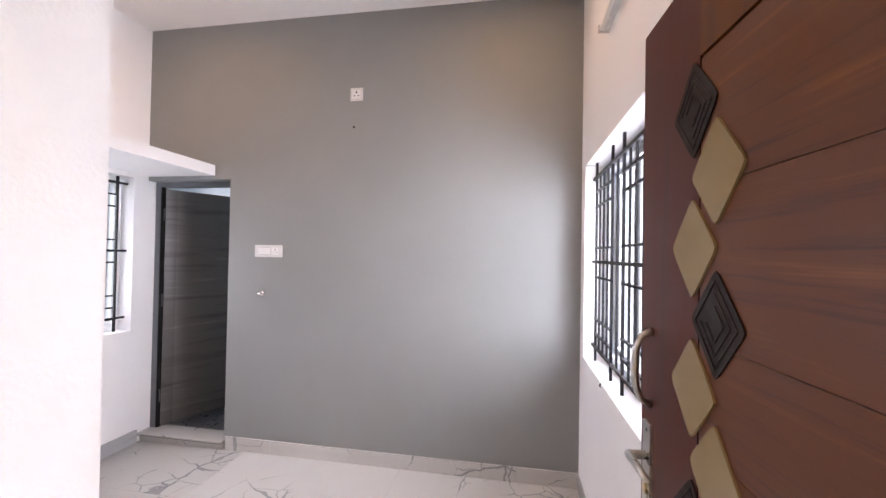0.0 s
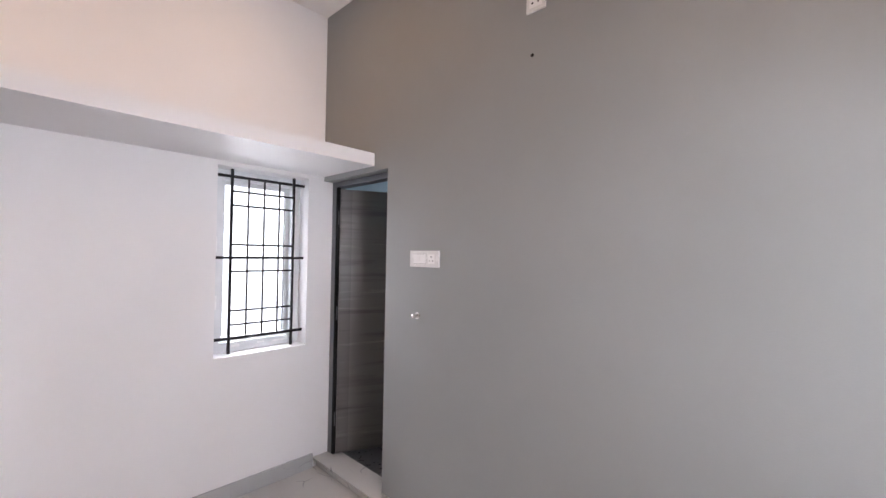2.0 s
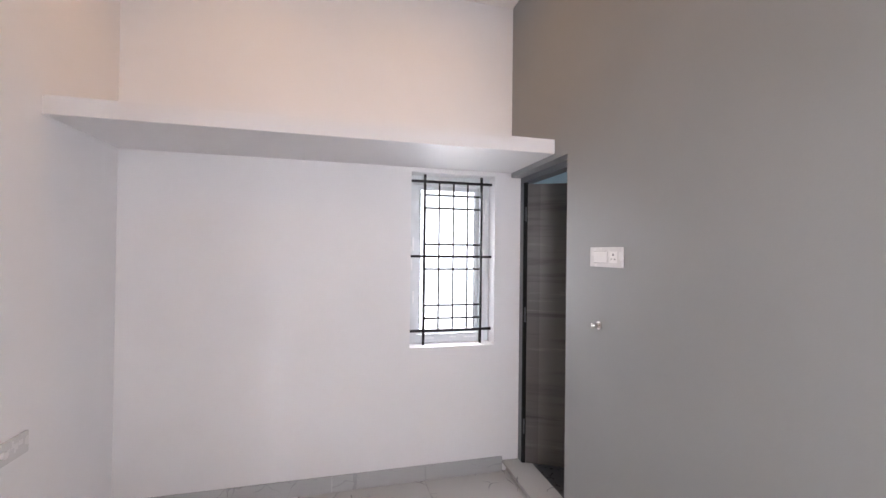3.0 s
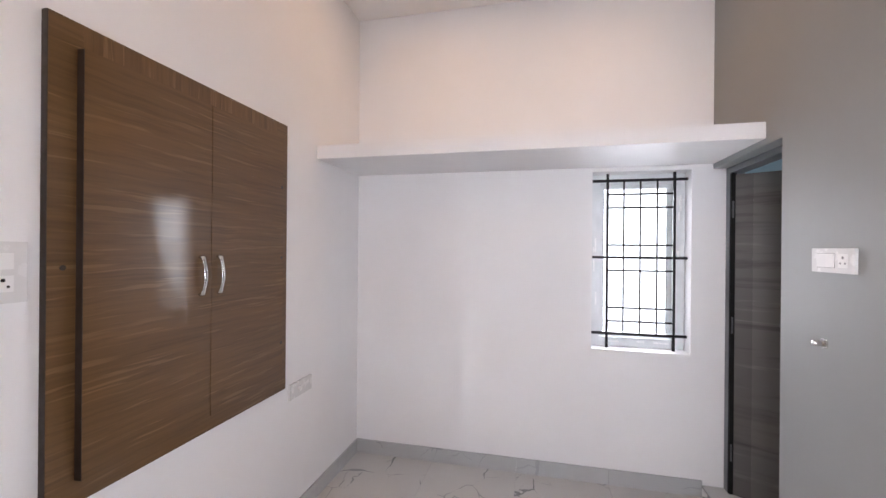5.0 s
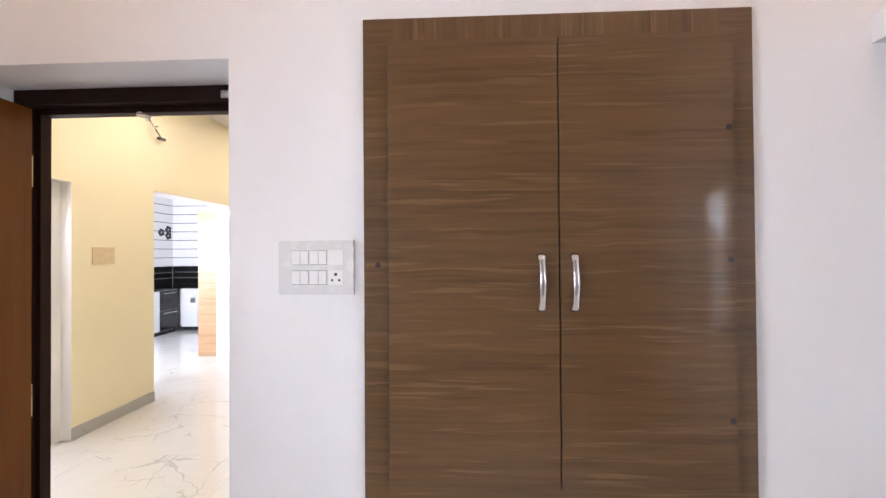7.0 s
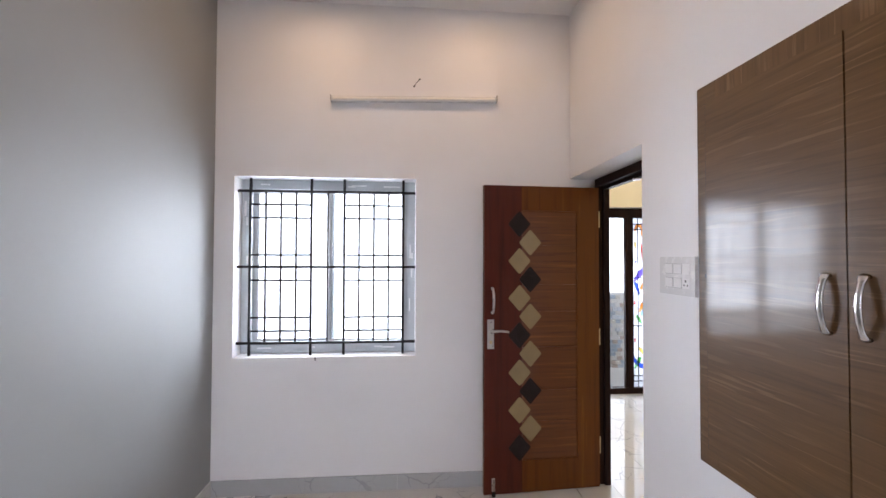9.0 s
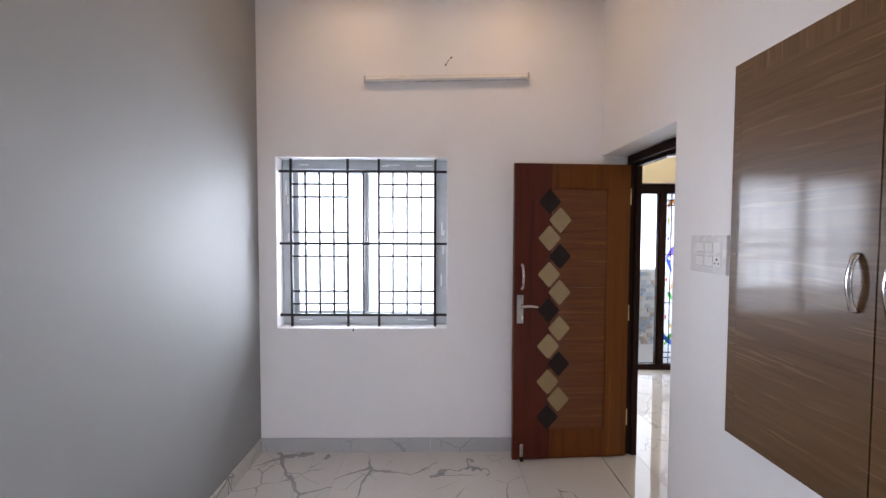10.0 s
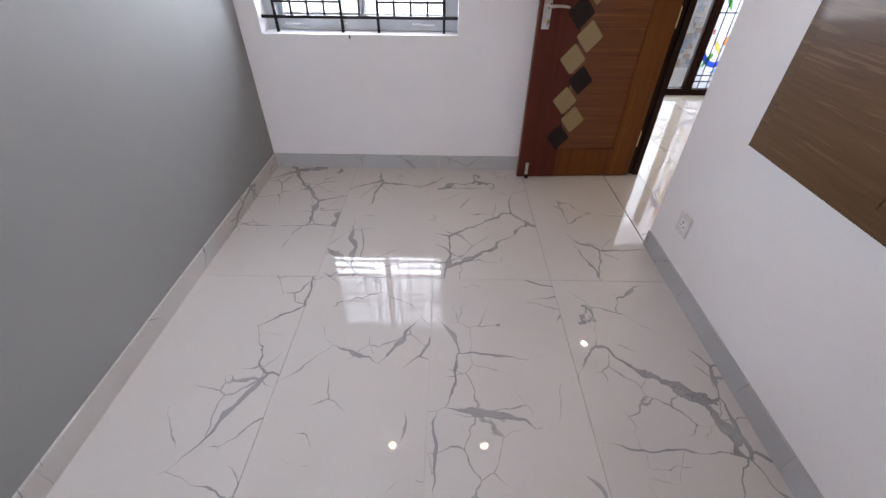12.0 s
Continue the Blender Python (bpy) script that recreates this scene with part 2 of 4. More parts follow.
def art_glass(name, colour):
    """Cathedral glass: coloured light passes it, softly scattered."""
    m, nt, bs = nodes_of(name)
    n = add(nt, "ShaderNodeTexNoise", Scale=14.0, Detail=3.0)
    nt.links.new(coords(nt), n.inputs["Vector"])
    c = ramp(nt, n.outputs["Fac"], [(0.3, tuple(x * 0.75 for x in colour)), (0.7, colour)])
    tl = nt.nodes.new("ShaderNodeBsdfTranslucent")
    tr = nt.nodes.new("ShaderNodeBsdfTransparent")
    nt.links.new(c, tl.inputs["Color"])
    nt.links.new(c, tr.inputs["Color"])
    mx = add(nt, "ShaderNodeMixShader", Fac=0.65)
    nt.links.new(tl.outputs[0], mx.inputs[1])
    nt.links.new(tr.outputs[0], mx.inputs[2])
    nt.links.new(mx.outputs[0], nt.nodes["Material Output"].inputs["Surface"])
    return m


def glow(name, colour, strength):
    m, nt, bs = nodes_of(name)
    bs.inputs["Emission Color"].default_value = (*colour, 1)
    bs.inputs["Emission Strength"].default_value = strength
    return m


M_WHITE = paint("white_emulsion", (0.80, 0.795, 0.80), 0.5, 0.03)
M_WHITE.node_tree.nodes["Principled BSDF"].inputs["Specular IOR Level"].default_value = 0.3
M_GREY = paint("grey_satin_paint", (0.276, 0.286, 0.285), 0.52, 0.05, 0.10)
M_GREY.node_tree.nodes["Principled BSDF"].inputs["Specular IOR Level"].default_value = 0.3
M_CEIL = paint("ceiling_paint", (0.82, 0.81, 0.80), 0.7, 0.02)
M_YELLOW = paint("cream_yellow_emulsion", (0.84, 0.775, 0.57), 0.5, 0.03)
M_PINK = paint("dusty_pink_emulsion", (0.66, 0.50, 0.47), 0.55, 0.03)
M_BATH = paint("pale_blue_tile", (0.42, 0.55, 0.60), 0.25, 0.05)
M_GREYFRAME = paint("grey_frame_paint", (0.125, 0.135, 0.15), 0.35, 0.05)
M_TILE = marble("veined_floor_tile", (0.55, 0.538, 0.518))
# hall copy of the floor tile, bleached in colour for the strong light there
M_TILEHALL = marble("lit_veined_hall_tile", (0.62, 0.61, 0.59), 0.016, 0.5)
M_SKIRT = marble("veined_skirting_tile", (0.45, 0.455, 0.46), 0.12, 0.55)
M_GROUT = plain("grout", (0.55, 0.53, 0.50), 0.8)
M_LAMINATE = laminate("brown_laminate", (0.117, 0.0625, 0.025))
M_LAMCROSS = laminate("brown_laminate_cross", (0.121, 0.063, 0.0245), 0)
M_LAMEDGE = plain("dark_laminate_edge", (0.022, 0.013, 0.009), 0.5)
M_TEAK = wood("red_brown_teak", (0.058, 0.013, 0.003), (0.112, 0.031, 0.005), (0.182, 0.061, 0.012), 0.38, (1.2, 3.0, 42.0), 0.35, 0.12, True, (0.335, 0.47, 0.57, 0.695))
M_TEAKV = wood("red_brown_teak_stile", (0.080, 0.021, 0.003), (0.122, 0.036, 0.004), (0.168, 0.059, 0.007), 0.36, (20.0, 20.0, 0.9), 0.18)
M_TEAKLOCK = wood("dark_red_teak_stile", (0.044, 0.006, 0.003), (0.074, 0.011, 0.004), (0.102, 0.019, 0.007), 0.36, (20.0, 20.0, 0.9), 0.2)
for m_teak in (M_TEAK, M_TEAKV, M_TEAKLOCK):
    m_teak.node_tree.nodes["Principled BSDF"].inputs["Coat Weight"].default_value = 0.22
    m_teak.node_tree.nodes["Principled BSDF"].inputs["Coat Roughness"].default_value = 0.30
M_FRAME = wood("dark_stained_frame", (0.010, 0.004, 0.003), (0.019, 0.007, 0.005), (0.030, 0.012, 0.007), 0.5, (12.0, 12.0, 0.8), 0.15)
M_DARKINLAY = plain("carved_dark_inlay", (0.014, 0.008, 0.008), 0.5)
M_DARKINLAY.node_tree.nodes["Principled BSDF"].inputs["Specular IOR Level"].default_value = 0.25
M_BEIGE = plain("beige_glazed_inlay", (0.27, 0.20, 0.10), 0.16, 0.0, 0.05, 9.0)
M_CHROME = plain("satin_chrome", (0.72, 0.70, 0.67), 0.16, 1.0)
M_STEEL = plain("brushed_steel", (0.55, 0.54, 0.52), 0.3, 1.0)
M_BRASS = plain("brass_hinge", (0.62, 0.50, 0.30), 0.3, 1.0)
M_IRON = plain("black_painted_iron", (0.012, 0.012, 0.014), 0.4)
M_IRON.node_tree.nodes["Principled BSDF"].inputs["Specular IOR Level"].default_value = 0.2
M_UPVC = plain("silver_grey_window_film", (0.52, 0.555, 0.58), 0.36, 0.0, 0.10, 6.0)
# the same film painted paler, as daylight makes the west frame look
M_UPVCLIT = plain("lit_window_film", (0.70, 0.73, 0.75), 0.36, 0.0, 0.10, 6.0)
M_UPVCD = plain("window_gasket", (0.06, 0.065, 0.07), 0.5)
M_PRINT = plain("film_print", (0.86, 0.87, 0.88), 0.5)
M_GLASS = glass("window_glass", (0.96, 0.98, 0.98))
M_PLATE = plain("white_switch_plastic", (0.70, 0.695, 0.69), 0.25, 0.0, 0.02)
M_PLATE2 = plain("white_rocker_plastic", (0.82, 0.815, 0.81), 0.2, 0.0, 0.02)
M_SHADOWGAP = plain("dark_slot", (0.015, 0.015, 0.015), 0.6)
M_SHADOWGAP.node_tree.nodes["Principled BSDF"].inputs["Specular IOR Level"].default_value = 0.06
M_SLOT = plain("grey_switch_slot", (0.20, 0.20, 0.205), 0.5)
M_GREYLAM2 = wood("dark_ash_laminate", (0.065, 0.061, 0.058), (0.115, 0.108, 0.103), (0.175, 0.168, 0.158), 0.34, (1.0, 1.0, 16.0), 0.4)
M_GREYLAM = wood("grey_ash_laminate", (0.085, 0.078, 0.074), (0.150, 0.140, 0.132), (0.23, 0.218, 0.20), 0.34, (1.0, 1.0, 16.0), 0.4)
M_DIFFUSER = plain("frosted_tube_cover", (0.80, 0.78, 0.74), 0.35, 0.0, 0.02)
M_LENS = glow("lamp_lens", (1.0, 0.80, 0.55), 14.0)
M_KTILE = plain("white_kitchen_tile", (0.82, 0.82, 0.82), 0.12, 0.0, 0.03)
M_GRANITE = plain("black_granite", (0.012, 0.012, 0.013), 0.08, 0.0, 0.5, 160.0)
M_KWHITE = plain("white_cabinet_laminate", (0.78, 0.79, 0.80), 0.2, 0.0, 0.03)
M_KWOOD = wood("light_striped_wood", (0.33, 0.19, 0.10), (0.46, 0.29, 0.165), (0.60, 0.42, 0.27), 0.34, (1.0, 1.0, 26.0), 0.4)
M_TVDARK = plain("charcoal_laminate", (0.030, 0.030, 0.034), 0.25)
M_TVGREY = wood("pale_grey_laminate", (0.30, 0.29, 0.28), (0.42, 0.41, 0.40), (0.55, 0.54, 0.53), 0.34, (1.0, 1.0, 12.0), 0.4)
M_MOSAIC = plain("pale_mosaic_stone", (0.50, 0.52, 0.55), 0.5, 0.0, 0.3, 5.0)
M_GROUND = plain("concrete_ground", (0.42, 0.40, 0.37), 0.85, 0.0, 0.15, 3.0)
M_PLASTER = paint("outer_plaster", (0.72, 0.70, 0.67), 0.8, 0.05)


# ================= mesh helpers =================
def box(bm, x0, x1, y0, y1, z0, z1, mat=0):
    vs = [bm.verts.new((x, y, z)) for x in (x0, x1) for y in (y0, y1) for z in (z0, z1)]
    for q in ((0, 1, 3, 2), (4, 6, 7, 5), (0, 4, 5, 1), (2, 3, 7, 6), (0, 2, 6, 4), (1, 5, 7, 3)):
        bm.faces.new([vs[i] for i in q]).material_index = mat
    return vs


def rod(bm, a, b, r, seg=10):
    a, b = Vector(a), Vector(b)
    m = Matrix.Translation((a + b) / 2) @ (b - a).to_track_quat("Z", "Y").to_matrix().to_4x4()
    bmesh.ops.create_cone(bm, cap_ends=True, segments=seg, radius1=r, radius2=r, depth=(b - a).length, matrix=m)


def tube(bm, pts, r, seg=8):
    """A bent round bar through the points; the section is carried along without twist."""
    pts = [Vector(p) for p in pts]
    rings, side = [], None
    for i, p in enumerate(pts):
        d = (pts[min(i + 1, len(pts) - 1)] - pts[max(i - 1, 0)]).normalized()
        side = d.orthogonal().normalized() if side is None else (side - d * side.dot(d)).normalized()
        up = d.cross(side)
        rr = r[i] if isinstance(r, (list, tuple)) else r
        rings.append([bm.verts.new(p + side * (rr * math.cos(6.2832 * k / seg)) + up * (rr * math.sin(6.2832 * k / seg))) for k in range(seg)])
    for r0, r1 in zip(rings, rings[1:]):
        for k in range(seg):
            bm.faces.new((r0[k], r0[(k + 1) % seg], r1[(k + 1) % seg], r1[k]))
    bm.faces.new(rings[0][::-1])
    bm.faces.new(rings[-1])


def prism(bm, outline, depth):
    """A plate from an outline in the x-z plane, from y = 0 to y = depth."""
    a = [bm.verts.new((x, 0, z)) for x, z in outline]
    b = [bm.verts.new((x, depth, z)) for x, z in outline]
    bm.faces.new(a)
    bm.faces.new(b[::-1])
    n = len(a)
    for i in range(n):
        bm.faces.new((a[i], b[i], b[(i + 1) % n], a[(i + 1) % n]))


def soften(bm, w=0.003, seg=2, angle=40):
    es = [e for e in bm.edges if len(e.link_faces) == 2 and e.calc_face_angle(0) > radians(angle)]
    bmesh.ops.bevel(bm, geom=es, offset=w, segments=seg, profile=0.6, affect="EDGES", clamp_overlap=True)


def mesh_of(name, bm, mats, smooth=False):
    bmesh.ops.recalc_face_normals(bm, faces=bm.faces)
    me = bpy.data.meshes.new(name)
    if smooth:
        for f in bm.faces:
            f.smooth = True
    bm.to_mesh(me)
    bm.free()
    for m in mats if isinstance(mats, (list, tuple)) else (mats,):
        me.materials.append(m)
    return me


def part(name, bm, material, parent=None, label="", smooth=False):
    ob = new(name, mesh_of(name, bm, material, smooth))
    ob.parent = parent
    if label:
        tagged(ob, label)
    return ob


def block(name, dims, material, parent=None, label="", bevel=0.003):
    bm = bmesh.new()
    box(bm, *dims)
    if bevel:
        soften(bm, bevel)
    return part(name, bm, material, parent, label)


def thing(name, at, label, category, group="", turn=0.0):
    ob = new(name)
    ob.matrix_world = pose(*at, 0, 0, turn)
    ob.empty_display_size = 0.1
    return tagged(ob, label, category, group)


def setting(ob, label, category):
    return tagged(ob, label, category, kind="structure")


def wall(name, axis, a0, a1, u0, u1, z0, z1, holes, mats, label):
    """A wall across the axis from a0 to a1, running u0 to u1, with holes (u0, u1, z0, z1) cut through. mats: faces at a0, at a1, in the reveals."""
    us = sorted({u0, u1, *[h[0] for h in holes], *[h[1] for h in holes]})
    zs = sorted({z0, z1, *[h[2] for h in holes], *[h[3] for h in holes]})
    solid = {}
    for i in range(len(us) - 1):
        for j in range(len(zs) - 1):
            cu, cz = (us[i] + us[i + 1]) / 2, (zs[j] + zs[j + 1]) / 2
            solid[i, j] = not any(h[0] < cu < h[1] and h[2] < cz < h[3] for h in holes)
    bm = bmesh.new()
    cache = {}

    def v(a, u, z):
        k = (a, u, z)
        if k not in cache:
            cache[k] = bm.verts.new((a, u, z) if axis == "x" else (u, a, z))
        return cache[k]

    for (i, j), s in solid.items():
        if not s:
            continue
        p, q, r, t = us[i], us[i + 1], zs[j], zs[j + 1]
        bm.faces.new((v(a0, p, r), v(a0, q, r), v(a0, q, t), v(a0, p, t))).material_index = 0
        bm.faces.new((v(a1, p, r), v(a1, q, r), v(a1, q, t), v(a1, p, t))).material_index = 1
        for (di, dj), e in (((-1, 0), (p, r, p, t)), ((1, 0), (q, r, q, t)), ((0, -1), (p, r, q, r)), ((0, 1), (p, t, q, t))):
            if not solid.get((i + di, j + dj), False):
                bm.faces.new((v(a0, e[0], e[1]), v(a0, e[2], e[3]), v(a1, e[2], e[3]), v(a1, e[0], e[1]))).material_index = 2
    return setting(part(name, bm, mats), label, "wall")


# ================= large structure =================
wall("wall_east", "x", XE, 0.68, YH, 2.915, 0, ZC, [(1.485, 2.675, 0.885, 2.08)], [M_WHITE, M_PLASTER, M_WHITE], "white painted bedroom wall with a wide barred window")
wall("wall_west", "x", -3.105, XW, YH, 2.915, 0, ZC, [(2.085, 2.68, 0.885, 2.06)], [M_PLASTER, M_WHITE, M_WHITE], "white painted bedroom wall with a narrow barred window")
wall("wall_south", "y", YH, YS, XW, XE, 0, ZC, [(-0.436, XE, 0, 2.10)], [M_YELLOW, M_WHITE, M_WHITE], "white painted bedroom wall with the doorway to the hall")
wall("wall_north", "y", YN, 2.915, XW, XE, 0, ZC, [(XW, -2.14, 0, 2.058)], [M_GREY, M_BATH, M_GREY], "grey satin painted accent wall with a bathroom doorway")
setting(block("floor", (-3.2, 5.3, -8.0, 4.5, -0.20, -0.010), M_GROUT, bevel=0), "screed under the polished marble-look floor tiles", "floor")
setting(block("ceiling", (-3.105, 0.68, YH, 2.915, ZC, ZC + 0.15), M_CEIL, bevel=0), "plain white painted bedroom ceiling", "ceiling")

# hall
wall("wall_hall_north", "y", YH, 0.31, 0.68, 2.33, 0, ZC, [], [M_YELLOW, M_PLASTER, M_YELLOW], "cream yellow hall wall")
wall("wall_hall_east", "x", HX, 2.33, HS, YH, 0, ZC, [(-1.605, -0.28, 0, 2.12), (-4.27, -2.50, 0, 2.18)], [M_YELLOW, M_WHITE, M_WHITE], "cream yellow hall wall with a tall window and the kitchen opening")
setting(block("trim_window", (2.160, 2.328, -1.6045, -1.531, 0.0, 2.118), M_WHITE, bevel=0.002), "white plastered rebate beside the tall window", "wall")
wall("wall_hall_south", "y", -5.24, HS, HW, 2.33, 0, ZC, [(0.92, 2.00, 0, 2.16)], [M_PINK, M_YELLOW, M_YELLOW], "cream yellow hall wall with a dark wooden door")
wall("wall_hall_west", "x", HW - 0.12, HW, HS, YH, 0, ZC, [], [M_YELLOW, M_YELLOW, M_YELLOW], "cream yellow hall wall")
setting(block("ceiling_hall", (HW - 0.12, 2.33, -5.24, YH, ZC, ZC + 0.15), M_CEIL, bevel=0), "plain white painted hall ceiling", "ceiling")
# kitchen
wall("wall_kitchen_north", "y", -2.40, -2.33, 2.33, 5.10, 0, ZC, [(3.0, 4.6, 1.0, 2.2)], [M_WHITE, M_PLASTER, M_WHITE], "white kitchen wall with a window")
wall("wall_kitchen_east", "x", 5.10, 5.22, -6.90, -2.33, 0, ZC, [], [M_WHITE, M_PLASTER, M_WHITE], "white kitchen wall behind the counter")
wall("wall_kitchen_south", "y", -7.02, -6.90, 2.33, 5.22, 0, ZC, [], [M_PLASTER, M_WHITE, M_WHITE], "white kitchen wall behind the counter")
wall("wall_kitchen_stub", "y", -4.39, -4.27, 2.33, 2.50, 0, ZC, [], [M_WHITE, M_WHITE, M_WHITE], "short white wall beside the kitchen opening")
setting(block("ceiling_kitchen", (2.33, 5.22, -7.02, -2.33, ZC, ZC + 0.15), M_CEIL, bevel=0), "plain white kitchen ceiling", "ceiling")
# room behind the hall
wall("wall_back_east", "x", 2.21, 2.33, -7.80, -5.24, 0, ZC, [], [M_PINK, M_WHITE, M_PINK], "dusty pink wall of the far room")
wall("wall_back_south", "y", -7.92, -7.80, -1.0, 2.33, 0, ZC, [], [M_PLASTER, M_PINK, M_PINK], "dusty pink wall of the far room")
wall("wall_back_west", "x", -1.12, -1.0, -7.92, -5.24, 0, ZC, [], [M_PINK, M_PINK, M_PINK], "dusty pink wall of the far room")
setting(block("ceiling_back", (-1.12, 2.33, -7.92, -5.24, ZC, ZC + 0.15), M_CEIL, bevel=0), "plain white ceiling of the far room", "ceiling")
# bathroom
wall("wall_bath_west", "x", -3.105, XW, 2.915, 4.30, 0, ZC, [], [M_PLASTER, M_BATH, M_BATH], "pale blue tiled bathroom wall")
wall("wall_bath_east", "x", -1.50, -1.38, 2.915, 4.30, 0, ZC, [], [M_BATH, M_PLASTER, M_BATH], "pale blue tiled bathroom wall")
wall("wall_bath_north", "y", 4.30, 4.42, -3.105, -1.38, 0, ZC, [(-2.5, -1.9, 1.9, 2.3)], [M_BATH, M_PLASTER, M_BATH], "pale blue tiled bathroom wall with a ventilator")
setting(block("ceiling_bath", (-3.105, -1.38, 2.915, 4.42, ZC, ZC + 0.15), M_CEIL, bevel=0), "plain bathroom ceiling", "ceiling")
setting(block("floor_bath", (XW, -1.50, 2.915, 4.30, -0.009, 0.045), plain("dark_bath_tile", (0.10, 0.10, 0.11), 0.3), bevel=0), "dark grey bathroom floor tiles", "floor")
# outdoors
setting(block("ground", (-400, 400, -400, 400, -0.6, -0.3), M_GROUND, bevel=0), "pale sunlit concrete ground around the house", "ground")
# bright hazy daylight, seen through the windows only
def haze(name, dims, strength, tint=(0.90, 0.955, 1.0)):
    return setting(block(name, dims, glow(name, tint, strength), bevel=0), "bright white hazy sky beyond the windows", "backdrop")


haze("backdrop_sky_east", (1.60, 1.62, 0.45, 9.0, 0.2, 6.0), SKY_E)
haze("backdrop_sky_west", (-4.62, -4.60, -2.0, 9.0, 0.1, 6.0), SKY_W)
haze("backdrop_sky_hall", (5.4, 5.42, -2.2, 0.44, -0.3, 6.0), SKY_H)
haze("backdrop_sky_kitchen", (2.9, 4.9, -2.0, -1.98, 0.3, 3.2), SKY_K)
haze("backdrop_sky_bath", (-3.0, -1.5, 5.2, 5.22, 0.8, 4.0), SKY_B)
# loft slab
setting(block("loft_slab", (XW, -2.275, YS, YN, 2.09, 2.17), M_WHITE, bevel=0.004), "white painted concrete loft shelf above the window", "shelf")
# bathroom step
setting(block("threshold", (XW + 0.001, -2.135, 2.783, 2.9145, 0.0, 0.052), M_TILE, bevel=0.002), "marble-faced raised step of the bathroom doorway", "step")
# shadow line below the slab's overhang, built as a near-black strip
setting(block("threshold_shadow", (XW + 0.001, -2.135, 2.757, 2.9145, 0.0525, 0.0575), M_SHADOWGAP, bevel=0), "dark strip drawn as the shadow under the step's marble slab", "step")
setting(block("threshold_top", (XW + 0.001, -2.130, 2.752, 2.940, 0.058, 0.070), M_TILE, bevel=0.003), "polished marble slab on the bathroom step", "step")


# ================= lamps of the place =================
def downlight(x, y, z, power, group, shade=WARM):
    t = thing("downlight", (x, y, z), "small round warm white recessed ceiling downlight, lit", "ceiling light", group)
    bm = bmesh.new()
    bmesh.ops.create_cone(bm, cap_ends=True, segments=28, radius1=0.046, radius2=0.052, depth=0.010, matrix=Matrix.Translation((0, 0, -0.005)))
    part("rim", bm, M_PLATE, t, smooth=False)
    bm = bmesh.new()
    bmesh.ops.create_cone(bm, cap_ends=True, segments=24, radius1=0.022, radius2=0.026, depth=0.006, matrix=Matrix.Translation((0, 0, -0.012)))
    part("lens", bm, M_LENS, t, "glowing warm lens")
    lamp = bpy.data.lights.new("downlight_beam", "AREA")
    lamp.shape, lamp.size, lamp.energy, lamp.color = "DISK", 0.07, power, shade
    ob = new("downlight_beam", lamp)
    ob.matrix_world = look((x, y, z - 0.03), (x, y, 0))
    return t


for px, py, pw in ((-0.07, 2.11, ROOM_SPOT), (-0.07, 1.06, ROOM_SPOT), (-2.15, 2.11, WEST_SPOT), (-2.15, 1.06, WEST_SPOT)):
    downlight(px, py, ZC, pw, "bedroom downlights")
for px, py in ((1.41, -0.46), (1.2, -3.9), (-0.6, -2.2), (1.3, -2.2)):
    downlight(px, py, ZC, HALL_SPOT, "hall downlights", HALL_WARM)
# unseen fitting, added only to brighten the far room
downlight(0.9, -6.5, ZC, 10.0, "far room downlight", HALL_WARM)


# ================= windows =================
def bar_grille(y_list, bold_y, z_list, bold_z, y_short, x, y_span, z_span, label, extra_y=(), slim=0.0065):
    """Welded flat-bar window guard: bold bars run past the frame, light bars between them."""
    g = thing("window_grille", (x, 0, 0), label, "window grille")
    z0, z1 = bold_z[0], bold_z[-1]
    for z in bold_z:
        bm = bmesh.new()
        box(bm, -0.008, 0.008, y_span[0], y_span[1], z - 0.0085, z + 0.0085)
        soften(bm, 0.002, 1)
        part("crossbar", bm, M_IRON, g)
    for y in (*y_list, *extra_y):
        bm = bmesh.new()
        if y in bold_y:
            box(bm, -0.007, 0.006, y - 0.008, y + 0.008, z_span[0], z_span[1])
        else:
            box(bm, -0.005, 0.005, y - slim, y + slim, z0, z1)
        soften(bm, 0.0015, 1)
        part("upright", bm, M_IRON, g)
    for z in z_list:
        for y0, y1 in y_short:
            bm = bmesh.new()
            box(bm, -0.007, 0.005, y0, y1, z - 0.006, z + 0.006)
            soften(bm, 0.0015, 1)
            part("crossbar", bm, M_IRON, g)
    for z in z_list:
        for y in y_list:
            bm = bmesh.new()
            bmesh.ops.create_icosphere(bm, subdivisions=1, radius=0.011, matrix=Matrix.Translation((-0.001, y, z)))
            part("weld", bm, M_IRON, g)
    return g


Z_SMALL, Z_BOLD = (1.05, 1.14, 1.39, 1.56, 1.81, 1.90), (0.97, 1.48, 1.99)
EY = [2.59, 2.49, 2.39, 2.29, 2.19, 1.97, 1.87, 1.77, 1.67, 1.57]
bar_grille(EY, (2.59, 2.19, 1.97, 1.57), Z_SMALL, Z_BOLD, ((2.19, 2.59), (1.57, 1.97)), 0.505, (1.487, 2.673), (0.887, 2.078),
           "black painted iron window guard with small square corners", (2.08,))
WY = [2.19, 2.2925, 2.395, 2.4975, 2.60]
bar_grille(WY, (2.19, 2.60), [z + 0.018 for z in Z_SMALL], (0.985, 1.495, 2.01), ((2.19, 2.60),), -2.938, (2.087, 2.678), (0.887, 2.058),
           "narrow black painted iron window guard", slim=0.005)


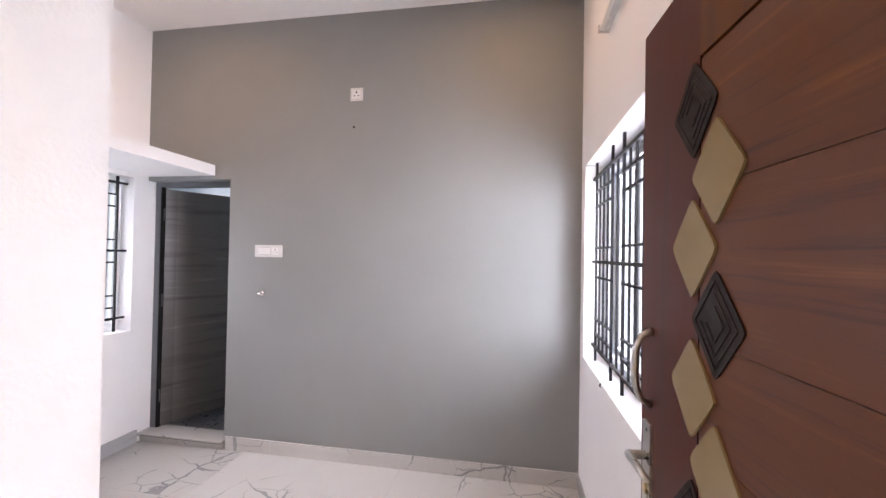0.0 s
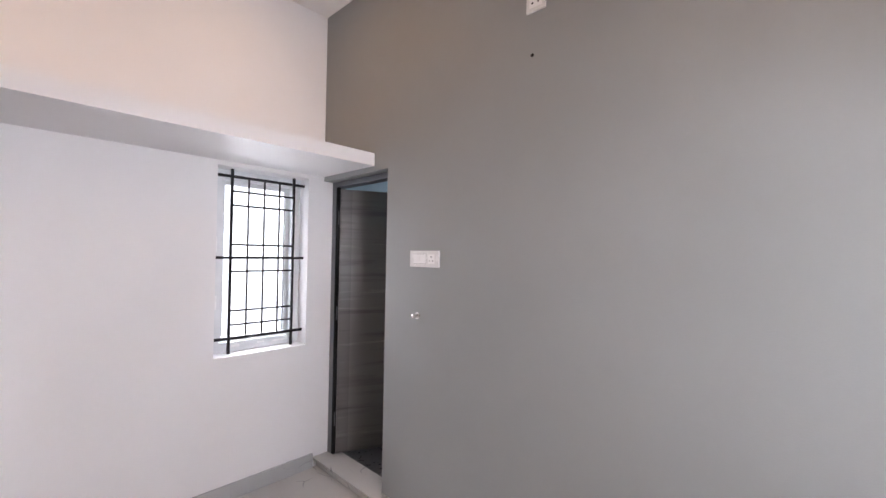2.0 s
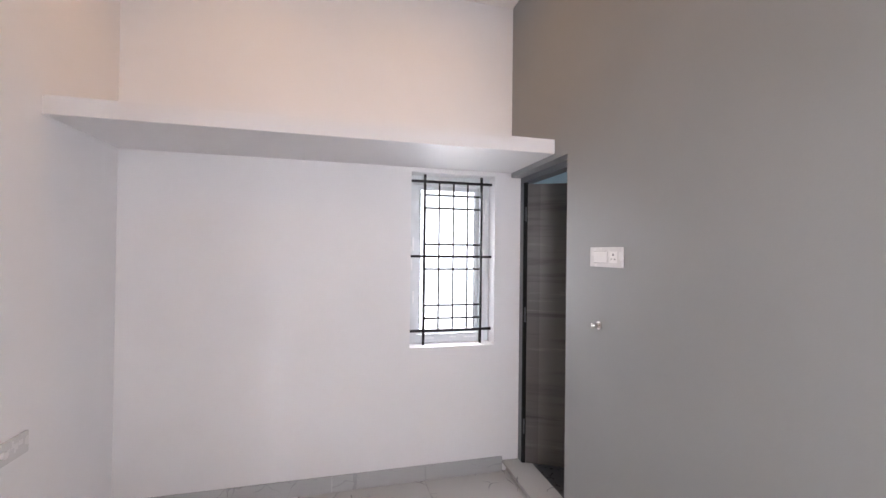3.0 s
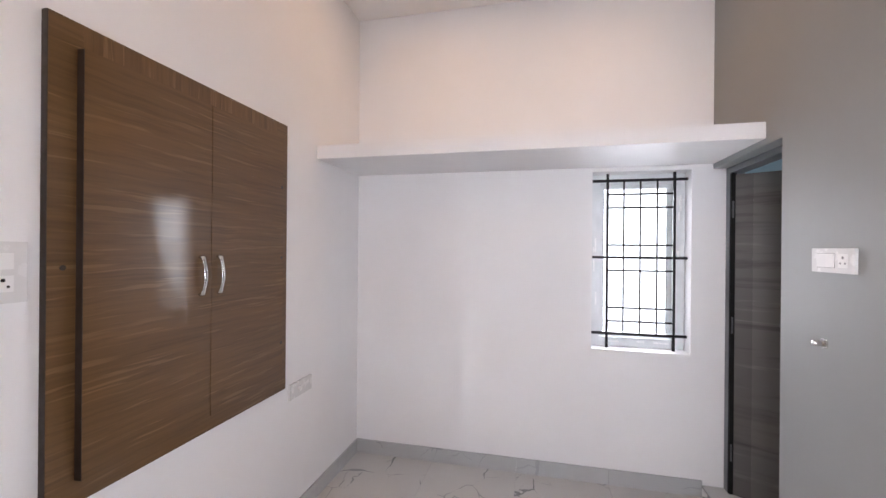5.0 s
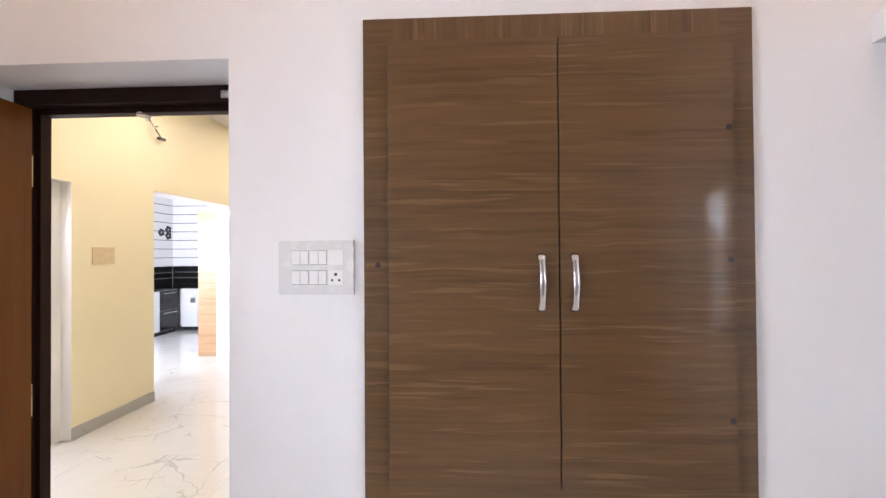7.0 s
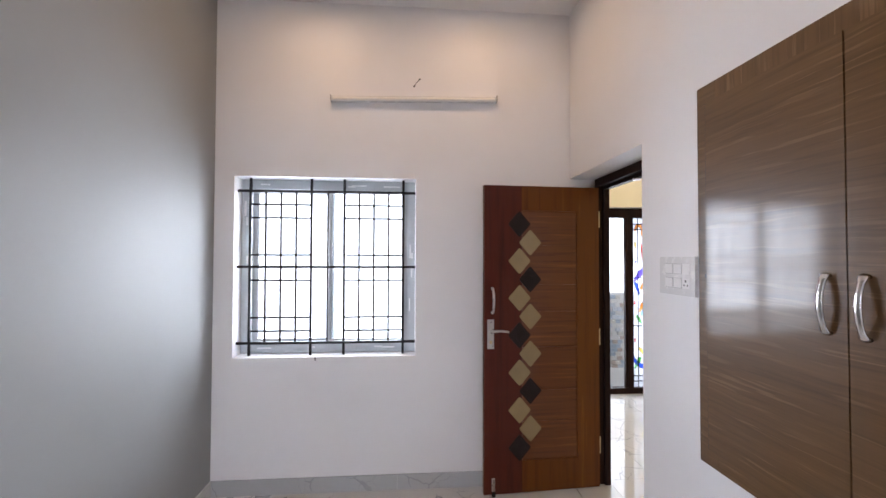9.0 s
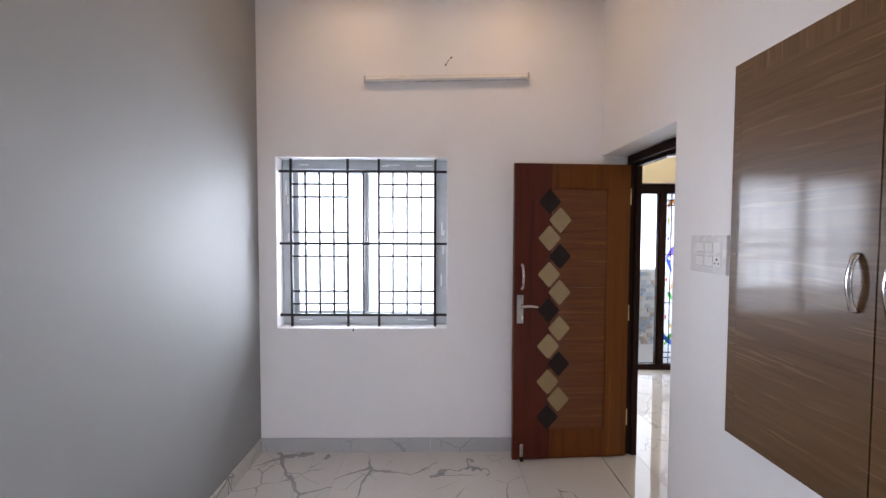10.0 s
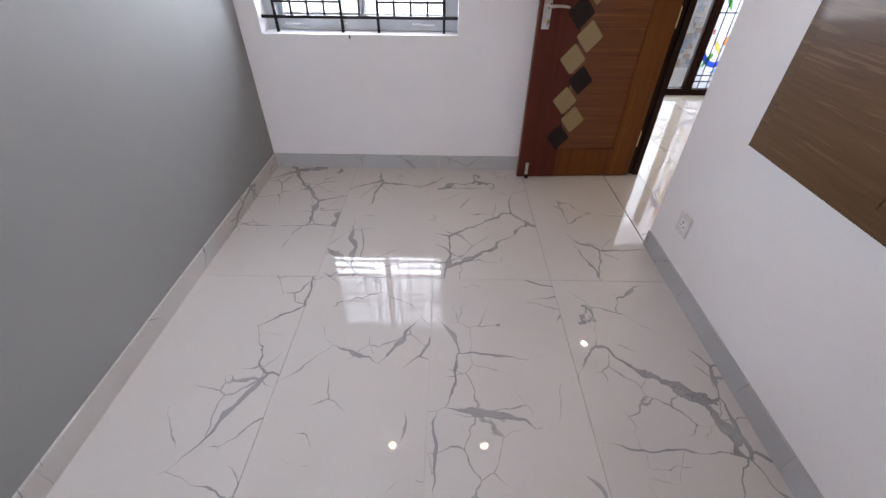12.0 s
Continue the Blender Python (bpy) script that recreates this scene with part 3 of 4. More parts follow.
def window_frame(name, x, inward, y0, y1, z0, z1, sashes, label, film=M_UPVC):
    """Sliding window: outer frame, sashes with gaskets, panes, and smears of print on the protective film."""
    w = setting(new(name), label, "window")
    w.matrix_world = pose(x, 0, 0)
    s = inward

    def strip(nm, a, b, c, d, xa, xb, mat, lab=""):
        bm = bmesh.new()
        box(bm, min(xa * s, xb * s), max(xa * s, xb * s), a, b, c, d)
        soften(bm, 0.003, 1)
        return part(nm, bm, mat, w, lab)

    f = 0.062
    for a, b, c, d in ((y0, y1, z1 - f, z1), (y0, y1, z0, z0 + f), (y0, y0 + f, z0 + f, z1 - f), (y1 - f, y1, z0 + f, z1 - f)):
        strip("frame_rail", a, b, c, d, -0.045, 0.045, film, "window frame rail with protective film on it")
    for i, (a, b) in enumerate(sashes):
        xo = 0.018 if i % 2 else -0.016
        t = 0.030
        for p, q, r, u in ((a, b, z1 - f - t, z1 - f), (a, b, z0 + f, z0 + f + t), (a, a + t, z0 + f + t, z1 - f - t), (b - t, b, z0 + f + t, z1 - f - t)):
            strip("sash_rail", p, q, r, u, xo - 0.014, xo + 0.014, film)
        strip("gasket", a + t - 0.004, a + t + 0.003, z0 + f + t, z1 - f - t, xo - 0.006, xo + 0.010, M_UPVCD)
        strip("gasket", b - t - 0.003, b - t + 0.004, z0 + f + t, z1 - f - t, xo - 0.006, xo + 0.010, M_UPVCD)
        pane = strip("pane", a + t, b - t, z0 + f + t, z1 - f - t, xo - 0.002, xo + 0.002, M_GLASS)
        pane.visible_shadow = False
    rnd = random.Random(5)
    for k in range(16):
        n = rnd.random()
        if k % 4 == 0:
            a, c = y0 + 0.014 + rnd.random() * 0.02, z0 + 0.1 + n * (z1 - z0 - 0.3)
            strip("film_mark", a, a + 0.011, c, c + 0.04 + rnd.random() * 0.07, 0.0455, 0.047, M_PRINT)
        elif k % 4 == 1:
            a, c = y1 - 0.045 + rnd.random() * 0.02, z0 + 0.1 + n * (z1 - z0 - 0.3)
            strip("film_mark", a, a + 0.011, c, c + 0.04 + rnd.random() * 0.07, 0.0455, 0.047, M_PRINT)
        else:
            a, c = y0 + 0.08 + n * (y1 - y0 - 0.25), (z1 - 0.045 if k % 4 == 2 else z0 + 0.025) + rnd.random() * 0.01
            strip("film_mark", a, a + 0.04 + rnd.random() * 0.08, c, c + 0.010, 0.0455, 0.047, M_PRINT)
    return w


window_frame("window_1", 0.615, -1, 1.487, 2.673, 0.887, 2.078, ((2.055, 2.611), (1.549, 2.100)), "two-pane sliding window with silver grey film-covered frame")
window_frame("window_2", -3.035, 1, 2.087, 2.678, 0.887, 2.058, ((2.149, 2.616),), "single narrow window pane in a film-covered frame painted paler as if lit", M_UPVCLIT)

# paint drops on the narrow window's pane
sp = tagged(new("paint_drops"), "small dried paint drops on the window pane", "paint drops")
sp.matrix_world = pose(-3.028, 0, 0)
rnd = random.Random(3)
for k in range(16):
    bm = bmesh.new()
    r = 0.002 + 0.003 * rnd.random()
    bmesh.ops.create_icosphere(bm, subdivisions=1, radius=r, matrix=Matrix.Translation((-0.018, 2.20 + 0.30 * rnd.random(), 1.16 + 0.18 * rnd.random())) @ Matrix.Diagonal((0.3, 1, 1 + rnd.random(), 1)))
    part("drop", bm, M_UPVCD, sp)


# ================= bedroom doorway and door =================
def rail(bm_args, name, parent, mat, bev=0.004):
    return block(name, bm_args, mat, parent, bevel=bev)


df = setting(new("door_frame"), "dark stained wooden door frame of the bedroom", "door frame")
rail((XE - 0.045, XE - 0.002, 0.150, 0.226, 0, 2.098), "jamb", df, M_FRAME)
rail((XE - 0.062, XE - 0.0455, 0.150, 0.188, 0, 2.045), "stop", df, M_FRAME)
rail((-0.434, -0.394, 0.150, 0.226, 0, 2.098), "jamb", df, M_FRAME)
rail((-0.3935, -0.380, 0.150, 0.188, 0, 2.045), "stop", df, M_FRAME)
rail((-0.3935, XE - 0.0455, 0.150, 0.226, 2.045, 2.098), "head", df, M_FRAME)
rail((-0.380, XE - 0.0625, 0.150, 0.188, 2.022, 2.0445), "stop", df, M_FRAME)
bm = bmesh.new()
box(bm, -0.355, -0.305, 0.2265, 0.2295, 2.052, 2.078)
soften(bm, 0.002, 1)
for q in range(3):
    rod(bm, (-0.345 + q * 0.015, 0.2285, 2.065), (-0.345 + q * 0.015, 0.232, 2.065), 0.003, 8)
part("strike_plate", bm, M_STEEL, df, "scratched steel strike plate")
bm = bmesh.new()
rod(bm, (0.02, 0.168, 2.026), (0.02, 0.168, 2.016), 0.022, 20)
part("door_stay", bm, M_STEEL, df, "small round metal catch under the head")

LEAF_W, LEAF_H, LEAF_T = 0.80, 2.015, 0.036
door = setting(new("door_1"), "open red-brown wooden door with beige and dark diamond inlays", "door")
door.matrix_world = pose(0.364, 0.240, 0.010, 0, 0, 0) @ Matrix.Rotation(math.atan2(0.796, -0.046), 4, "Z")
# in the leaf's own space: x from hinge to lock edge, y = 0 the face with the inlays (facing +y), z up
PU0, PU1, PZ0, PZ1 = 0.158, 0.545, 0.205, 1.85
bm = bmesh.new()
box(bm, 0, LEAF_W, -LEAF_T, -0.006, 0, LEAF_H)
part("core", bm, M_TEAKV, door)
for nm, a, b, c, d in (("stile", 0, PU0, 0, LEAF_H), ("stile", PU1, LEAF_W, 0, LEAF_H)):
    block(nm, (a, b, -0.006, 0, c, d), M_TEAKLOCK if a else M_TEAKV, door, bevel=0.0015)
for nm, a, b, c, d in (("cross_rail", PU0, PU1, 0, PZ0), ("cross_rail", PU0, PU1, PZ1, LEAF_H)):
    block(nm, (a, b, -0.006, 0, c, d), M_TEAKV, door, bevel=0.0015)
zz = PZ0 + 0.006
steps = [0.21, 0.17, 0.24, 0.20, 0.15, 0.22, 0.19]
steps = [s * (PZ1 - PZ0 - 0.012) / sum(steps) for s in steps]
for s in steps:
    block("panel_board", (PU0 + 0.006, PU1 - 0.004, -0.006, -0.0005, zz, zz + s - 0.0015), M_TEAK, door, bevel=0.001)
    zz += s
for k in range(13):
    u = 0.561 if k % 2 == 0 else 0.487
    z = 1.760 - 0.1224 * k
    beige = k % 3 != 0
    a, b, c = 0.078, 0.089, 0.014
    pts = []
    for (ax, az), (bx, bz) in (((a, 0), (0, b)), ((0, b), (-a, 0)), ((-a, 0), (0, -b)), ((0, -b), (a, 0))):
        d = Vector((bx - ax, bz - az))
        n = d.normalized() * c
        pts += [(ax + n.x, az + n.y), (bx - n.x, bz - n.y), (bx * 0.955, bz * 0.955)]
    bm = bmesh.new()
    prism(bm, pts, 0.0045 if beige else 0.003)
    soften(bm, 0.0018, 2, 60)
    bmesh.ops.translate(bm, verts=bm.verts, vec=(u, -0.0003 if k % 2 else -0.0001, z))
    inlay = part("inlay", bm, M_BEIGE if beige else M_DARKINLAY, door, "beige glazed diamond inlay" if beige else "dark carved diamond inlay")
    if not beige:
        bm = bmesh.new()
        for s in (0.82, 0.58, 0.34):
            ring = [(a * s, 0), (0, b * s), (-a * s, 0), (0, -b * s)]
            for i, ((x0, z0), (x1, z1)) in enumerate(zip(ring, ring[1:] + ring[:1])):
                if (i + k) % 4 == 3 and s < 0.8:
                    continue
                tube(bm, [(u + x0 * 0.95, 0.0030, z + z0 * 0.95), (u + x1 * 0.95, 0.0030, z + z1 * 0.95)], 0.0017, 6)
        part("carving", bm, M_DARKINLAY, inlay)
# lock plate, lever, pull, bolt and hinges
lock = block("lock_plate", (0.735, 0.778, 0, 0.006, 0.942, 1.132), M_STEEL, door, "satin steel lock plate", 0.005)
bm = bmesh.new()
rod(bm, (0.757, 0.004, 1.058), (0.757, 0.045, 1.058), 0.010, 14)
tube(bm, [(0.757, 0.043, 1.058), (0.735, 0.046, 1.061), (0.70, 0.046, 1.063), (0.66, 0.044, 1.058), (0.645, 0.038, 1.055)], [0.009, 0.009, 0.008, 0.007, 0.006], 10)
part("lever", bm, M_STEEL, lock, smooth=True)
bm = bmesh.new()
rod(bm, (0.757, 0.004, 0.985), (0.757, 0.010, 0.985), 0.011, 14)
part("key_cylinder", bm, M_BRASS, lock)
bm = bmesh.new()
tube(bm, [(0.745, 0.0, 1.335), (0.744, 0.022, 1.325), (0.744, 0.034, 1.295), (0.744, 0.036, 1.255), (0.744, 0.034, 1.215), (0.744, 0.022, 1.185), (0.745, 0.0, 1.175)], [0.010, 0.007, 0.008, 0.009, 0.008, 0.007, 0.010], 10)
part("pull_handle", bm, M_STEEL, door, "bow-shaped steel pull handle", True)
bolt = block("tower_bolt", (0.728, 0.748, 0, 0.005, 0.005, 0.105), M_STEEL, door, "small steel tower bolt at the foot of the door", 0.002)
bm = bmesh.new()
rod(bm, (0.738, 0.010, -0.004), (0.738, 0.010, 0.10), 0.006, 10)
rod(bm, (0.738, 0.010, 0.082), (0.738, 0.026, 0.084), 0.004, 8)
part("bolt_rod", bm, M_CHROME, bolt)
bm = bmesh.new()
box(bm, 0.727, 0.749, 0.004, 0.019, -0.006, 0.022)
soften(bm, 0.003, 1)
part("rubber_foot", bm, M_SHADOWGAP, bolt)
for z in (0.27, 1.00, 1.80):
    bm = bmesh.new()
    rod(bm, (-0.007, -0.012, z - 0.055), (-0.007, -0.012, z + 0.055), 0.0065, 12)
    box(bm, -0.0015, 0.0, -0.03, 0.0, z - 0.05, z + 0.05)
    part("hinge", bm, M_BRASS, door, "brass butt hinge")

# ================= bathroom door =================
bf = setting(new("door_frame_bath"), "grey painted bathroom door frame", "door frame")
rail((XW + 0.0005, -2.826, 2.872, 2.950, 0.0705, 2.056), "jamb", bf, M_GREYFRAME, 0.003)
rail((-2.8255, -2.142, 2.872, 2.950, 2.020, 2.056), "head", bf, M_GREYFRAME, 0.003)
# shade of the gap between jamb and leaf, added as a black strip
block("gap_shade", (-2.8253, -2.806, 2.874, 2.900, 0.0705, 2.019), M_SHADOWGAP, bf, "black strip standing for the shade in the door gap", 0.001)
bd = setting(new("door_2"), "half-open bathroom door in streaky grey laminate", "door")
bd.matrix_world = pose(-2.796, 2.892, 0.076, 0, 0, 63)
block("leaf", (0, 0.60, 0.0, 0.032, 0, 1.930), M_GREYLAM, bd, bevel=0.002)
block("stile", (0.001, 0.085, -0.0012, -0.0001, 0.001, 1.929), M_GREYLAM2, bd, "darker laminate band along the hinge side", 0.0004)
block("edge_strip", (-0.018, -0.001, 0.0, 0.032, 0, 1.930), M_SHADOWGAP, bd, "black edge strip", 0.001)
for z in (0.25, 1.02, 1.72):
    bm = bmesh.new()
    rod(bm, (-0.012, -0.004, z - 0.05), (-0.012, -0.004, z + 0.05), 0.005, 10)
    part("hinge", bm, M_UPVCD, bd, "small dark hinge")

# ================= wardrobe =================
wd = thing("wall_wardrobe", (-1.3935, YS, 0.79), "built-in brown wood-grain wall cupboard with two doors", "cupboard")
HW2 = 0.5435
ix0, ix1, iz0, iz1 = -0.46, 0.455, 0.075, 1.325
for nm, d, mt in (("side_panel", (-HW2, ix0, 0, 0.022, 0, 1.40), M_LAMINATE), ("side_panel", (ix1, HW2, 0, 0.022, 0, 1.40), M_LAMINATE),
                  ("bottom_panel", (ix0 + 0.0003, ix1 - 0.0003, 0, 0.0217, 0, iz0), M_LAMINATE), ("top_panel", (ix0 + 0.0003, ix1 - 0.0003, 0, 0.0217, iz1, 1.40), M_LAMCROSS)):
    block(nm, d, mt, wd, bevel=0.0006)
block("backing", (-0.50, 0.50, 0.001, 0.016, 0.02, 1.38), M_LAMEDGE, wd, bevel=0)
block("edge_band", (HW2 + 0.0005, HW2 + 0.0025, 0, 0.0215, 0, 1.40), M_LAMEDGE, wd, "dark edge band", 0)
for x0, x1, hx in ((-0.002, 0.470, 0.046), (-0.474, -0.006, -0.044)):
    dr = block("door", (x0, x1, 0.023, 0.048, 0.072, 1.322), M_LAMINATE, wd, bevel=0.0012)
    bm = bmesh.new()
    box(bm, x0 + 0.001 if x1 < 0 else x1 + 0.0003, x0 + 0.002 if x1 < 0 else x1 + 0.0018, 0.0225, 0.0475, 0.072, 1.322)
    # outer door edge; its near-black colour also holds the shadow beside it
    if x1 > 0:
        part("edge_band", bm, M_LAMEDGE, dr, "door edge with its shadow painted in")
    else:
        bm.free()
    bm = bmesh.new()
    tube(bm, [(hx, 0.048, 0.566), (hx, 0.056, 0.569), (hx, 0.061, 0.582), (hx, 0.067, 0.604), (hx, 0.070, 0.625), (hx, 0.0708, 0.640), (hx, 0.070, 0.655), (hx, 0.067, 0.676), (hx, 0.061, 0.698), (hx, 0.056, 0.711), (hx, 0.048, 0.714)],
         [0.0075, 0.0065, 0.0045, 0.0045, 0.0048, 0.005, 0.0048, 0.0045, 0.0045, 0.0065, 0.0075], 12)
    for v in bm.verts:
        v.co.x = hx + (v.co.x - hx) * 1.9
    part("handle", bm, M_CHROME, dr, "chrome bow handle", True)
for hx, hz in ((-0.462, 0.265), (-0.462, 1.06), (0.505, 0.69), (-0.462, 0.70)):
    bm = bmesh.new()
    rod(bm, (hx, 0.0215 if hx > 0 else 0.0478, hz), (hx, 0.0232 if hx > 0 else 0.0492, hz), 0.008, 14)
    part("screw_cap", bm, M_LAMEDGE, wd)


# ================= switches and small fixtures =================
def plate(name, at, turn, w, h, modules, label, cat="switch", mat=M_PLATE, t=0.011):
    """A modular switch plate facing -y in its own space. modules: (kind, x, z, w, h)."""
    p = thing(name, at, label, cat, turn=turn)
    block("cover", (-w / 2, w / 2, -t, 0, -h / 2, h / 2), mat, p, bevel=0.003)
    for kind, x, z, mw, mh in modules:
        if kind in ("rocker", "twin"):
            block("slot", (x - mw / 2, x + mw / 2, -t - 0.0006, -t + 0.001, z - mh / 2, z + mh / 2), M_SLOT, p, bevel=0)
            n = 2 if kind == "twin" else 1
            for i in range(n):
                x0 = x - mw / 2 + 0.0007 + i * mw / n
                bm = bmesh.new()
                vs = box(bm, x0, x0 + mw / n - 0.0014, -t - 0.0018, -t, z - mh / 2 + 0.0014, z + mh / 2 - 0.0012)
                for v in vs:
                    if v.co.y < -t - 0.001 and v.co.z > z:
                        v.co.y -= 0.0016
                soften(bm, 0.0008, 1)
                part("rocker", bm, M_PLATE2, p)
        elif kind == "blank":
            block("blank", (x - mw / 2, x + mw / 2, -t - 0.0015, -t, z - mh / 2, z + mh / 2), M_PLATE2, p, bevel=0.0006)
        elif kind in ("socket", "outlet"):
            s = block("socket_face", (x - mw / 2, x + mw / 2, -t - 0.0015, -t, z - mh / 2, z + mh / 2), M_PLATE2, p, bevel=0.0006)
            for hx, hz, r in ((0, mh * 0.22, mw * 0.11), (-mw * 0.24, -mh * 0.18, mw * 0.08), (mw * 0.24, -mh * 0.18, mw * 0.08)):
                bm = bmesh.new()
                rod(bm, (x + hx, -t - 0.0012, z + hz), (x + hx, -t - 0.0021, z + hz), r, 14)
                part("pin_hole", bm, M_SHADOWGAP if kind == "socket" else M_SLOT, s)
        elif kind == "knob":
            bm = bmesh.new()
            rod(bm, (x, -t, z), (x, -t - 0.012, z), mw / 2, 20)
            soften(bm, 0.003, 2)
            part("knob", bm, M_PLATE2, p)
    return p


# a plate faces -y; on the south wall it is turned half round to face the room
plate("switch_board", (-0.703, YS, 1.473), 180, 0.222, 0.158,
      [("twin", -0.046, 0.029, 0.049, 0.042), ("twin", 0.008, 0.029, 0.049, 0.042), ("blank", 0.059, 0.029, 0.044, 0.042),
       ("twin", -0.046, -0.029, 0.049, 0.042), ("twin", 0.008, -0.029, 0.049, 0.042), ("socket", 0.059, -0.029, 0.044, 0.042)],
      "white modular switch board with rockers and a socket", "switch board", t=0.012)
plate("switch_board", (-1.80, YN, 1.512), 0, 0.222, 0.090,
      [("twin", -0.032, 0, 0.096, 0.054), ("outlet", 0.0575, 0, 0.048, 0.050)],
      "white switch plate on the grey wall", "switch board")
plate("wall_socket", (-1.126, YN, 2.66), 0, 0.092, 0.092, [("socket", 0, 0, 0.062, 0.062)], "white square socket high on the grey wall", "socket")
plate("wall_socket", (-2.105, YS, 0.742), 180, 0.222, 0.085, [("knob", -0.02, 0.0, 0.030, 0.03), ("blank", -0.085, 0, 0.012, 0.012), ("blank", 0.070, 0.012, 0.018, 0.018)], "pale plain socket plate below the cupboard", "socket")
plate("wall_socket", (-0.685, YS, 0.315), 180, 0.090, 0.105, [("socket", 0, 0, 0.050, 0.050)], "small white low socket plate", "socket")

tap = thing("pipe_stub", (-1.852, YN, 1.195), "short chrome water outlet stub on the grey wall", "pipe stub")
bm = bmesh.new()
rod(bm, (0, 0, 0), (0, -0.004, 0), 0.020, 20)
part("flange", bm, M_CHROME, tap)
bm = bmesh.new()
rod(bm, (0, -0.003, 0), (0, -0.040, 0), 0.011, 18)
soften(bm, 0.002, 1)
part("stub", bm, M_CHROME, tap, smooth=True)
bm = bmesh.new()
rod(bm, (-1.145, YN + 0.001, 2.425), (-1.145, YN - 0.002, 2.425), 0.008, 12)
tagged(part("wall_plug", bm, M_SHADOWGAP), "small dark wall plug hole in the grey wall", "wall plug")

tb = thing("tube_light", (XE, 1.493, 2.606), "slim unlit white tube light batten on the wall", "tube light")
tb.rotation_euler = (radians(-1.5), 0, 0)
bm = bmesh.new()
box(bm, -0.030, 0, -0.555, 0.555, -0.004, 0.030)
soften(bm, 0.003, 1)
part("housing", bm, M_PLATE, tb)
bm = bmesh.new()
rod(bm, (-0.034, -0.545, 0.008), (-0.034, 0.545, 0.008), 0.013, 16)
part("diffuser", bm, M_DIFFUSER, tb, smooth=False)
for y in (-0.562, 0.555):
    block("end_cap", (-0.050, 0.0, y, y + 0.007, -0.008, 0.032), M_TVGREY, tb, "grey end cap", 0.002)
bm = bmesh.new()
for y, z in ((1.50, 2.715), (1.462, 2.765)):
    rod(bm, (XE + 0.001, y, z), (XE - 0.003, y, z), 0.006, 10)
tube(bm, [(XE - 0.002, 1.50, 2.715), (XE - 0.009, 1.487, 2.735), (XE - 0.002, 1.462, 2.765)], 0.002, 6)
tagged(part("loose_wire", bm, M_TVDARK), "short loose wire above the tube light", "wire")
bm = bmesh.new()
tube(bm, [(XE - 0.001, 2.145, 0.884), (XE - 0.006, 2.144, 0.872), (XE - 0.001, 2.143, 0.862)], [0.003, 0.005, 0.002], 6)
tagged(part("mortar_crumb", bm, M_TVDARK), "small dark crumb under the window sill", "crumb")

# ================= hall: tall window =================
hw = setting(new("window_3"), "tall dark-framed hall window with a stained glass panel", "window")
hw.matrix_world = pose(2.20, 0, 0)
for nm, d in (("frame_rail", (-0.03, 0.05, -1.528, -0.282, 0.0, 0.065)), ("frame_rail", (-0.03, 0.05, -1.528, -0.282, 2.012, 2.118)),
              ("frame_post", (-0.03, 0.05, -1.528, -1.478, 0.065, 2.012)), ("frame_post", (-0.03, 0.05, -0.332, -0.282, 0.065, 2.012)),
              ("mullion", (-0.03, 0.05, -1.035, -0.972, 0.065, 2.012)), ("sash_stile", (-0.018, 0.02, -0.971, -0.945, 0.065, 2.012)),
              ("sash_stile", (-0.018, 0.02, -0.382, -0.342, 0.065, 2.012))):
    block(nm, d, M_FRAME, hw, bevel=0.004)
pane = block("pane", (0.0, 0.004, -0.945, -0.382, 0.066, 2.011), M_GLASS, hw, bevel=0)
pane.visible_shadow = False
block("frosted_pane", (0.012, 0.016, -1.477, -1.036, 0.066, 2.011), art_glass("white_art_glass", (0.90, 0.92, 0.95)), hw, "milky white glass", 0).visible_shadow = False
A_COL = {"red": (0.90, 0.12, 0.09), "blue": (0.16, 0.28, 0.80), "violet": (0.38, 0.30, 0.78), "green": (0.25, 0.68, 0.22), "yellow": (0.92, 0.74, 0.22), "orange": (0.95, 0.50, 0.16), "sky": (0.40, 0.72, 0.92)}
A_MAT = {k: art_glass(k + "_art_glass", c) for k, c in A_COL.items()}


def art_band(cy, cz, r0, r1, a0, a1, colour, sq=1.6):
    """One curved piece of coloured glass, a ring sector about (cy, cz)."""
    n = 14
    bm = bmesh.new()
    ring = []
    for i in range(n + 1):
        a = radians(a0 + (a1 - a0) * i / n)
        ring.append([bm.verts.new((x, cy + r * math.cos(a), cz + r * sq * math.sin(a))) for r in (r0, r1) for x in (0.005, 0.010)])
    for p, q in zip(ring, ring[1:]):
        for i, j in ((0, 1), (1, 3), (3, 2), (2, 0)):
            bm.faces.new((p[i], p[j], q[j], q[i]))
    for e in (ring[0], ring[-1]):
        bm.faces.new((e[0], e[1], e[3], e[2]))
    part("glass_piece", bm, A_MAT[colour], hw, colour + " stained glass piece").visible_shadow = False
    bm = bmesh.new()
    for r in (r0, r1):
        tube(bm, [(0.0045, cy + r * math.cos(radians(a0 + (a1 - a0) * i / n)), cz + r * sq * math.sin(radians(a0 + (a1 - a0) * i / n))) for i in range(n + 1)], 0.0025, 5)
    part("lead_line", bm, M_IRON, hw)


